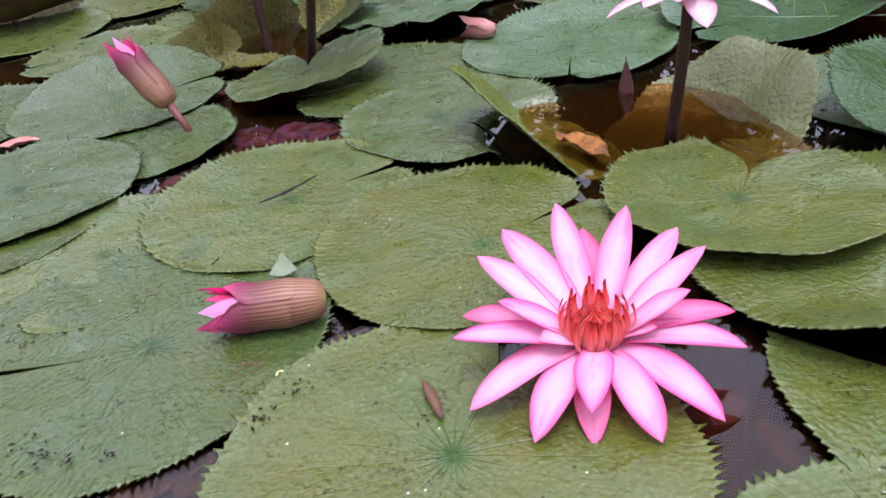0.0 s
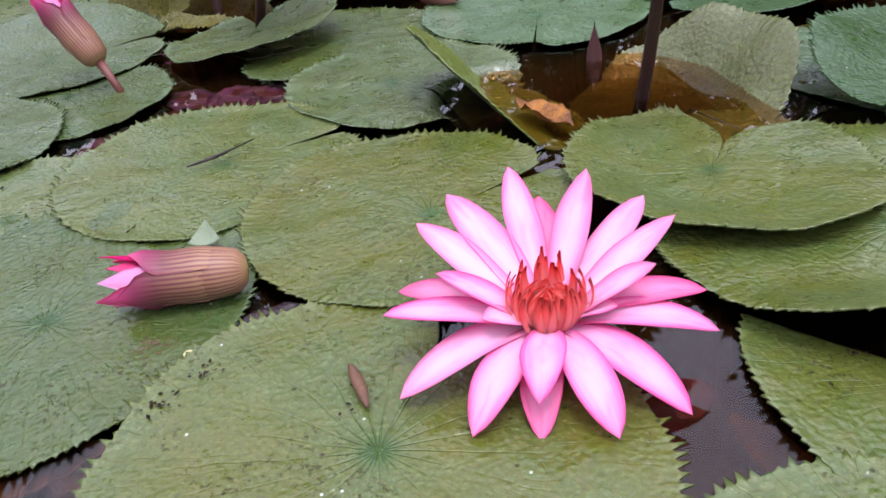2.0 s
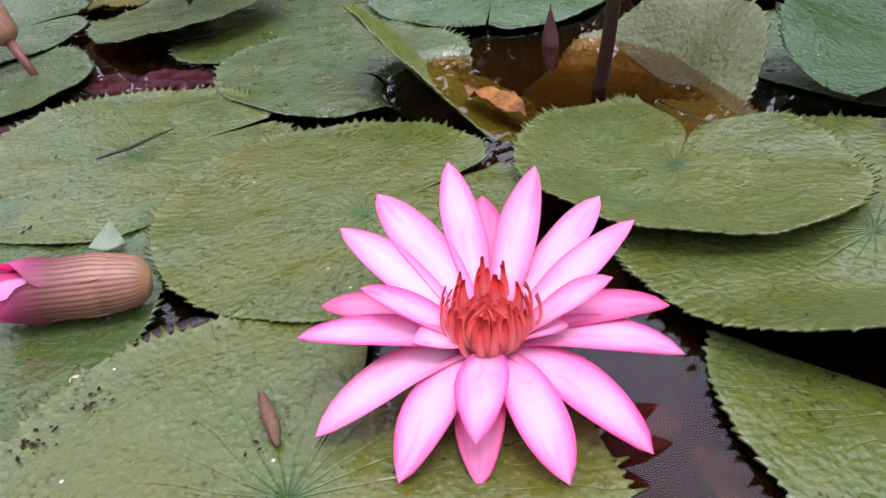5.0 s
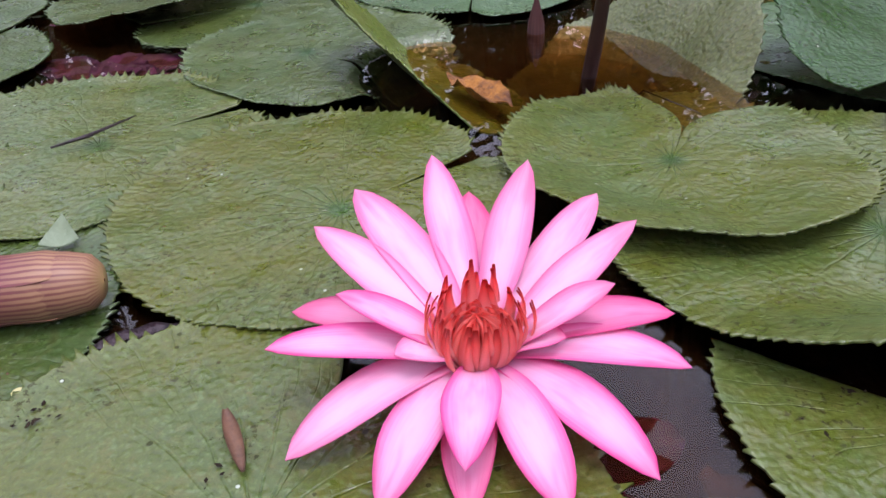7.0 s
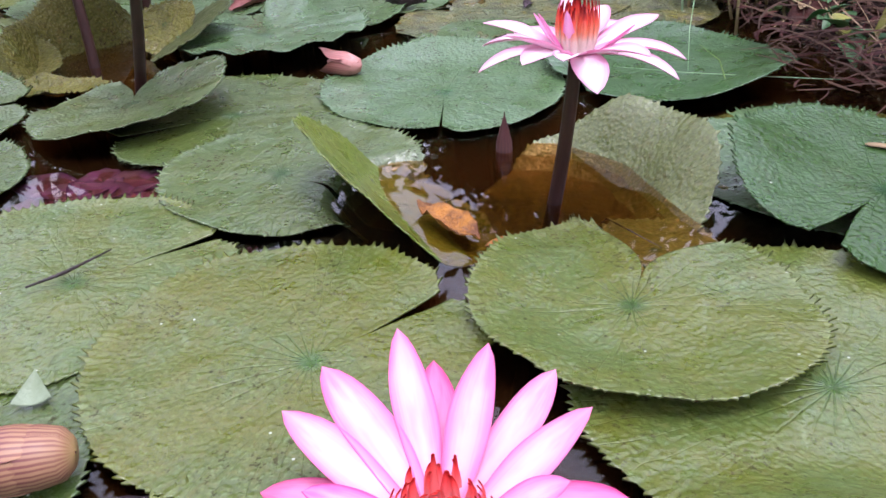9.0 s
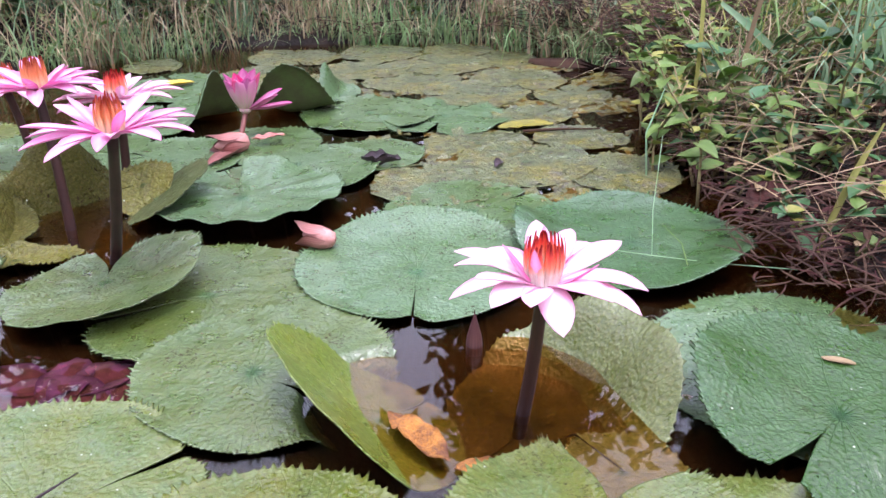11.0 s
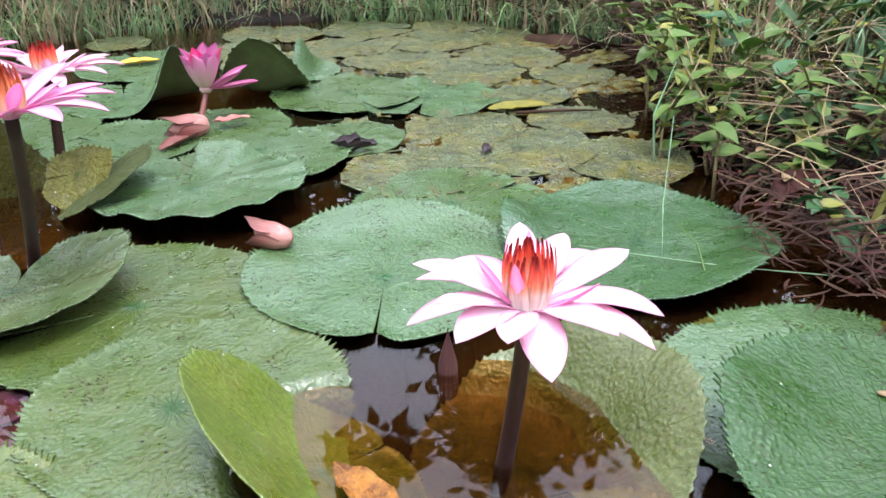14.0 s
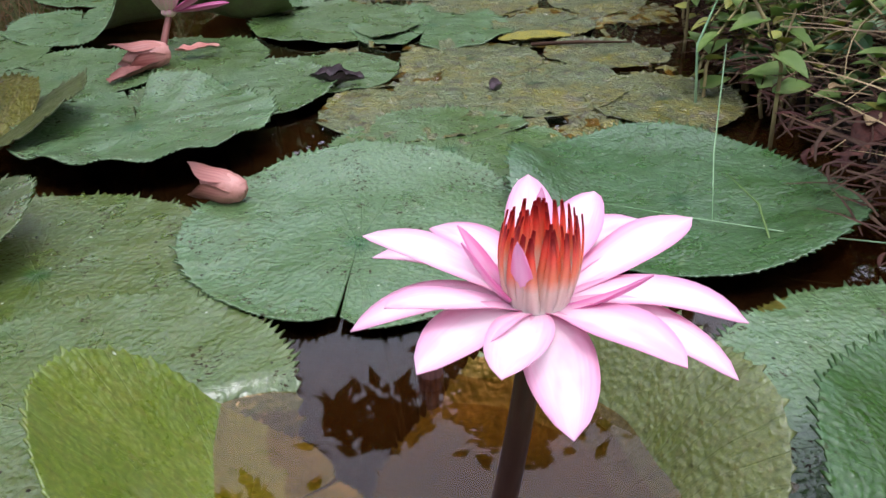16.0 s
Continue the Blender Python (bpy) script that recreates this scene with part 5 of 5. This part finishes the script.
def litter(name, count, seed, xr, yr, dmin, dmax, mat, label, length=(0.06, 0.25), wide=0.0015, lift=0.06):
    rnd = random.Random(seed)
    verts, faces = [], []
    for x, y, z in scatter(count, seed, xr, yr, dmin, dmax, 0.05):
        a, l = rnd.uniform(0, math.pi), rnd.uniform(*length)
        z = max(z, 0.0) + 0.02 + rnd.random() * lift
        e = rnd.uniform(-0.25, 0.35)
        w = wide * rnd.uniform(0.5, 1.6)
        s = len(verts)
        b = rnd.uniform(-0.8, 0.8)
        for i in range(5):
            t = i / 4
            aa = a + b * t
            cx, cy, cz = x + math.cos(aa) * l * (t - 0.5), y + math.sin(aa) * l * (t - 0.5), z + e * l * (t - 0.5) - 0.1 * l * (t - 0.5) ** 2
            ww = w * (1 - 0.6 * abs(2 * t - 1))
            px, py = -math.sin(aa) * ww, math.cos(aa) * ww
            verts += [(cx - px, cy - py, cz), (cx, cy, cz + ww), (cx + px, cy + py, cz)]
        for i in range(4):
            for k in range(2):
                q = s + i * 3 + k
                faces.append((q, q + 1, q + 4, q + 3))
    ob = mesh_object(name, verts, faces, mat)
    return tagged(ob, label, "plant litter", kind="stuff")


litter("straw_litter", 700, 11, *RIGHT, 0.02, 0.6, M_STRAW, "tangled dry straw litter on the bank", (0.05, 0.22), 0.0009, 0.10)
litter("straw_litter", 2900, 12, (0.5, 1.3), (0.75, 2.1), -0.025, 0.40, M_STRAW_RED, "reddish-brown dead leaves and stems on the bank", (0.02, 0.09), 0.0013, 0.05)
litter("straw_litter", 900, 15, (0.5, 1.3), (0.75, 1.9), -0.02, 0.35, M_DEAD_RED, "dark red-brown rotting leaves on the bank", (0.015, 0.04), 0.0022, 0.04)
litter("straw_litter", 110, 16, (0.55, 1.2), (0.85, 1.8), 0.0, 0.35, M_STRAW, "long dry stems lying across the bank", (0.10, 0.24), 0.0008, 0.12)
litter("straw_litter", 900, 13, (0.55, 1.1), (1.8, 2.5), -0.02, 0.3, M_STRAW_RED, "brown dead grass at the corner of the pond", (0.08, 0.3), 0.002, 0.16)
litter("straw_litter", 500, 14, *FAR, -0.05, 0.3, M_STRAW_RED, "dry stems lying at the far water's edge", (0.06, 0.25), 0.0016, 0.05)


def leaf_mesh(length, width, mat, heart=0.0):
    """Mesh data of one folded oval leaf along +x."""
    rows = 7
    verts, faces, uvs = [], [], []
    for lay in (0, 1):
        for i in range(rows):
            t = i / (rows - 1)
            w = width * (math.sin(math.pi * t ** (0.62 if heart else 0.85)) ** 0.85 + 0.02)
            for u in (-1, -0.5, 0, 0.5, 1):
                verts.append((t * length - heart * abs(u) * (1 - t) * 0.15 * length, u * w, abs(u) * w * 0.35 - 0.22 * length * t * t - 0.0005 * lay))
                uvs.append(((u + 1) / 2, t))
    n = rows * 5
    faces = grid_faces(rows, 5, 0, True) + grid_faces(rows, 5, n)
    ob = mesh_object("leaf", verts, faces, mat, None, uvs)
    me = ob.data
    bpy.data.objects.remove(ob)
    return me


LEAF = [leaf_mesh(0.05, 0.016, M_WEED, 1.0), leaf_mesh(0.042, 0.014, M_WEED, 0.6), leaf_mesh(0.05, 0.017, M_WEED_DARK, 1.0), leaf_mesh(0.036, 0.012, M_WEED_YELLOW, 0.5), leaf_mesh(0.065, 0.022, M_WEED_DARK, 0.8)]


def weed(x, y, high, count, seed, kinds=(0, 1), lean=0.2, size=1.0, label="leafy green weed growing on the pond bank"):
    rnd = random.Random(seed)
    z = max(float(ground_z(x, y)), -0.05) - 0.01
    w = empty("weed", (x, y, z))
    tagged(w, label, "weed", "weeds on the bank")
    a = rnd.uniform(0, 2 * math.pi)
    pts = [Vector((math.cos(a) * lean * high * t * t + 0.006 * math.sin(9 * t + seed), math.sin(a) * lean * high * t * t, high * t)) for t in (0, 0.2, 0.4, 0.6, 0.8, 1)]
    tube("stem", pts, [0.0026, 0.0024, 0.0021, 0.0018, 0.0014, 0.0009], M_WEED_STEM, w, 6)
    for i in range(count):
        t = 0.25 + 0.75 * (i + rnd.random() * 0.6) / count
        t = min(t, 1)
        k = min(int(t * 5), 4)
        p = pts[k].lerp(pts[k + 1], t * 5 - k)
        ob = new("leaf", LEAF[rnd.choice(kinds)])
        ob.parent, ob.location = w, p
        ob.rotation_euler = (rnd.uniform(-0.4, 0.4), rnd.uniform(-0.7, 0.35), 2.4 * i + rnd.uniform(-0.5, 0.5))
        s = size * rnd.uniform(0.65, 1.15)
        ob.scale = (s, s, s)
    return w


rw = random.Random(77)
for k, (x, y, _) in enumerate(scatter(84, 21, (0.55, 1.35), (1.16, 2.25), 0.03, 0.40)):
    weed(x, y, rw.uniform(0.07, 0.26), rw.randint(6, 11), 100 + k, ((0, 1), (0, 1, 2), (1, 3), (2, 1), (0, 0, 3))[k % 5], 0.5, rw.uniform(0.45, 0.95))
for k, (x, y) in enumerate(((0.63, 1.50), (0.60, 1.42), (0.66, 1.62), (0.64, 1.35), (0.70, 1.70), (0.62, 1.27), (0.68, 1.54))):
    weed(x, y, 0.13 + 0.04 * (k % 3), 9, 200 + k, (0, 3, 0), 0.4, 0.75, "pale green and yellowing weed at the water's edge")
for k, (x, y, _) in enumerate(scatter(64, 26, (0.55, 1.1), (1.30, 2.1), -0.015, 0.13)):
    weed(x, y, rw.uniform(0.05, 0.20), rw.randint(6, 11), 700 + k, ((1, 3), (0, 3), (0, 1), (2, 0))[k % 4], 0.6, rw.uniform(0.55, 1.0), "small pale green weed at the pond's edge")
for k, (x, y, _) in enumerate(scatter(70, 23, (-1.1, 0.1), (2.3, 3.2), 0.02, 0.4)):
    weed(x, y, rw.uniform(0.16, 0.34), rw.randint(10, 15), 300 + k, (0, 2, 1), 0.4, 0.9, "leafy green weed on the far bank")
for k, (x, y, _) in enumerate(scatter(16, 24, (0.1, 1.2), (2.3, 3.0), 0.02, 0.3)):
    weed(x, y, rw.uniform(0.12, 0.28), rw.randint(7, 10), 400 + k, (0, 3, 1), 0.4, 0.9, "leafy green weed on the far bank")
for k, (x, y, _) in enumerate(scatter(34, 28, (0.6, 1.2), (1.0, 1.5), 0.06, 0.36)):
    weed(x, y, rw.uniform(0.05, 0.15), rw.randint(4, 7), 1000 + k, ((2, 1), (0, 2), (2, 3))[k % 3], 0.7, rw.uniform(0.5, 0.85), "low green weed among dry litter on the bank")
for k, (x, y, z) in enumerate(scatter(60, 25, (0.54, 1.2), (0.85, 1.7), 0.02, 0.30)):
    crumpled("dead_leaf", (x, y, max(z, 0.0) + 0.045 + 0.03 * rw.random()), rw.uniform(0.02, 0.05), rw.uniform(0.006, 0.011), rw.uniform(0, 360), M_STRAW_RED if k % 2 else M_STRAW, 0.7, rw.uniform(-0.3, 0.3), 500 + k, "curled reddish-brown dead leaf on the bank", rough=0.004)


def stem_line(name, pts, r, mat, label, category):
    ob = tube(name, pts, [r] * (len(pts) - 1) + [r * 0.4], mat, None, 5)
    return tagged(ob, label, category)


stem_line("wild_grass", [(0.565, 1.30, 0.10), (0.50, 1.16, 0.045), (0.478, 1.10, 0.012)], 0.0007, M_GRASS_BLUE, "thin green grass stem bent down to a lily pad", "grass stem")
stem_line("wild_grass", [(0.62, 1.02, 0.02), (0.53, 1.055, 0.02), (0.47, 1.10, 0.014), (0.40, 1.14, 0.014)], 0.0006, M_GRASS_BLUE, "thin green grass runner lying on a lily pad", "grass stem")
stem_line("wild_grass", [(0.50, 1.04, 0.014), (0.515, 1.10, 0.025), (0.51, 1.15, 0.03)], 0.0009, M_GRASS, "short green grass stem on a lily pad", "grass stem")
crumpled("dead_leaf", (0.66, 1.17, 0.045), 0.06, 0.026, 15, M_DEAD_RED, 0.6, 0.25, 71, "dark red curled dead leaf on the bank", rough=0.006)
stem_line("dry_stick", [(0.455, 1.665, 0.006), (0.52, 1.66, 0.008), (0.60, 1.655, 0.006)], 0.0028, M_STRAW_RED, "thin reddish stick floating among algae", "stick")
stem_line("wild_grass", [(0.59, 1.40, 0.0), (0.60, 1.44, 0.06), (0.655, 1.50, 0.13)], 0.0018, M_GRASS_BLUE, "green reed stem leaning over the water", "grass stem")


def strap(name, pts, width, mat, label):
    """A long grass blade with a keel along points."""
    pts = [Vector(p) for p in pts]
    fine = [bez(pts[0], pts[1], pts[2], i / 9) for i in range(10)]
    verts = []
    for i, p in enumerate(fine):
        d = (fine[min(i + 1, 9)] - fine[max(i - 1, 0)]).normalized()
        side = d.cross(Vector((0.3, -1, 0.4))).normalized() * width * math.sin(math.pi * (0.12 + 0.84 * i / 9)) ** 0.6
        keel = d.cross(side).normalized() * width * 0.3
        verts += [p - side, p + keel, p + side]
    ob = mesh_object(name, verts, grid_faces(10, 3), mat)
    return tagged(ob, label, "grass")


strap("tall_grass", [(0.74, 1.52, 0.245), (0.84, 1.56, 0.185), (0.945, 1.60, 0.105)], 0.0075, M_GRASS_BLUE, "broad pale green grass blade arching over the bank")
strap("tall_grass", [(0.75, 1.40, 0.105), (0.80, 1.39, 0.085), (0.875, 1.38, 0.045)], 0.0065, M_GRASS_BLUE, "broad bluish grass blade bent down over the bank")
strap("tall_grass", [(0.655, 1.04, 0.03), (0.685, 1.06, 0.10), (0.735, 1.08, 0.17)], 0.0055, M_GRASS_YELLOW, "yellow dying grass blade standing on the bank")
strap("tall_grass", [(0.90, 1.50, 0.03), (0.96, 1.48, 0.16), (1.08, 1.46, 0.22)], 0.0065, M_GRASS_BLUE, "broad pale green grass blade arching over the bank")
strap("tall_grass", [(0.70, 1.50, 0.05), (0.72, 1.52, 0.2), (0.71, 1.55, 0.36)], 0.0045, M_GRASS_YELLOW, "tall yellowing grass blade on the bank")
strap("tall_grass", [(0.76, 1.48, 0.05), (0.78, 1.5, 0.22), (0.84, 1.52, 0.38)], 0.0050, M_STRAW, "tall dry brown grass blade on the bank")
umbel = empty("dry_seed_head", (0.855, 1.38, 0.185))
tagged(umbel, "dry pinkish-brown seed head with spreading rays", "seed head")
tube("stalk", [(0.03, 0.03, -0.16), (0.01, 0.01, -0.08), (0, 0, 0)], [0.0016, 0.0014, 0.0012], M_STRAW, umbel, 6)
ray_rnd = random.Random(12)
for k in range(16):
    a, e, l = radians(22.5 * k), ray_rnd.uniform(-0.3, 0.5), ray_rnd.uniform(0.04, 0.085)
    tube("ray", [(0, 0, 0), (math.cos(a) * l * 0.5, math.sin(a) * l * 0.5, l * e * 0.6), (math.cos(a) * l, math.sin(a) * l, l * e - 0.006)], [0.0007, 0.0006, 0.0003], M_STRAW_PALE, umbel, 4)
for k, (x, y) in enumerate(((0.93, 1.62), (1.00, 1.58), (0.88, 1.70), (1.04, 1.50), (0.96, 1.36), (0.90, 1.44), (1.02, 1.40))):
    weed(x, y, 0.16 + 0.03 * (k % 3), 8, 900 + k, (4, 4, 2), 0.3, 0.85, "weed with large dull bluish-green leaves on the bank")
stem_line("thin_reed", [(0.275, 0.845, -0.05), (0.29, 0.80, -0.002), (0.315, 0.74, 0.002)], 0.0008, M_DARKROT, "thin dark stem in brown water", "stem")
# tube standing in for a strip of muddy bank; there is no branch
log = tube("log", [(0.62, 2.27, 0.0), (0.72, 2.20, 0.006), (0.84, 2.08, 0.004), (0.90, 1.98, -0.01)], [0.014, 0.02, 0.022, 0.016], M_STRAW_RED, None, 10)
tagged(log, "reddish brown strip of muddy bank at the water's edge", "branch")


# ---- tree over the far bank, seen mirrored in the water ----
def tree(x, y, seed, clumps, label, leaf=(0.05, 0.10), stem=0.11, tall=1.0):
    rnd = random.Random(seed)
    t = empty("tree", (x, y, float(ground_z(x, y)) - 0.05))
    tagged(t, label, "tree")
    tube("trunk", [(0, 0, 0), (0.03, -0.03, 0.7 * tall), (-0.02, -0.06, 1.5 * tall), (-0.04, -0.08, 2.4 * tall), (-0.05, -0.1, 3.2 * tall)], [stem, stem * 0.8, stem * 0.68, stem * 0.5, stem * 0.2], M_BARK, t, 12)
    verts, faces = [], []
    for cx, cy, cz, r, n in clumps:
        end = Vector((cx - x, cy - y, cz))
        base = Vector((-0.03, -0.1, min(cz * 0.8, 2.2)))
        tube("limb", [base, base.lerp(end, 0.5) + Vector((0, 0, 0.12)), end], [stem * 0.32, stem * 0.2, stem * 0.05 + 0.001], M_BARK, t, 8)
        for _ in range(n):
            p = end + Vector((rnd.gauss(0, r), rnd.gauss(0, r), rnd.gauss(0, r * 0.7)))
            a, e, l = rnd.uniform(0, 6.28), rnd.uniform(-0.9, 0.5), rnd.uniform(*leaf)
            d = Vector((math.cos(a) * math.cos(e), math.sin(a) * math.cos(e), math.sin(e)))
            s = d.cross(Vector((0, 0, 1))).normalized() * l * 0.3
            k = len(verts)
            drop = Vector((0, 0, -0.2 * l))
            verts += [p, p + d * l * 0.4 + s, p + d * l + drop, p + d * l * 0.4 - s, p + d * l * 0.45 + Vector((0, 0, -0.1 * l))]
            faces += [(k, k + 4, k + 1), (k + 1, k + 4, k + 2), (k + 2, k + 4, k + 3), (k + 3, k + 4, k)]
    mesh_object("crown", verts, faces, M_TREE_LEAF, t, smooth=False)
    return t


sapling = ((0.25, 2.30, 1.06, 0.036, 46), (0.30, 2.30, 1.12, 0.030, 34), (0.14, 2.32, 1.14, 0.036, 46), (0.20, 2.33, 1.20, 0.03, 26), (0.48, 2.72, 0.68, 0.08, 320), (0.64, 2.74, 0.66, 0.08, 320), (0.82, 2.76, 0.70, 0.09, 320), (0.94, 2.72, 0.90, 0.09, 300), (1.02, 2.62, 0.95, 0.09, 300), (0.90, 2.64, 1.15, 0.08, 260), (0.58, 2.60, 0.80, 0.09, 320), (0.74, 2.66, 0.85, 0.10, 320), (0.58, 2.58, 1.05, 0.085, 340),
           (0.72, 2.62, 1.12, 0.09, 340), (0.60, 2.58, 1.28, 0.075, 300), (0.76, 2.64, 1.36, 0.06, 240), (0.80, 2.60, 1.22, 0.07, 260), (0.88, 2.62, 1.34, 0.06, 200), (0.66, 2.60, 1.43, 0.06, 260), (0.74, 2.62, 1.52, 0.05, 160), (1.1, 2.6, 1.3, 0.10, 100), (1.35, 2.8, 1.5, 0.12, 100))
tree(1.32, 2.75, 8, sapling, "slender sapling with leafy twigs overhanging the pond", (0.045, 0.085), 0.016, 0.5)

# first five clumps are unseen, added to block sky mirrored at the left
filler_thicket = ((-0.75, 2.90, 0.66, 0.12, 340), (-0.55, 2.92, 0.80, 0.10, 320), (-0.92, 2.85, 0.95, 0.12, 320), (-0.70, 2.90, 1.05, 0.12, 320), (-0.78, 2.86, 1.28, 0.10, 240),
           (-0.22, 2.22, 1.44, 0.07, 130), (-0.34, 2.26, 1.58, 0.08, 150), (-0.16, 2.30, 1.66, 0.05, 60))
tree(-1.05, 3.05, 9, filler_thicket, "young leafy tree over the pond, partly added unseen to block mirrored sky", (0.05, 0.09), 0.02, 0.55)

# unseen trees added all round to darken the low part of reflections
ring = random.Random(31)
for k in range(26):
    a = radians(360 / 26 * k + ring.uniform(-6, 6))
    d = ring.uniform(6.5, 9.0)
    x, y = 0.3 + d * math.sin(a), 1.2 + d * math.cos(a)
    top = ring.uniform(2.5, 3.1)
    tree(x, y, 600 + k, [(x + ring.uniform(-1.2, 1.2), y + ring.uniform(-1.2, 1.2), top * h, 0.48, 520) for h in (0.12, 0.22, 0.32, 0.42, 0.5, 0.6, 0.7, 0.8, 0.88)], "unseen leafy green tree added beyond the pond to darken reflections", (0.12, 0.25))
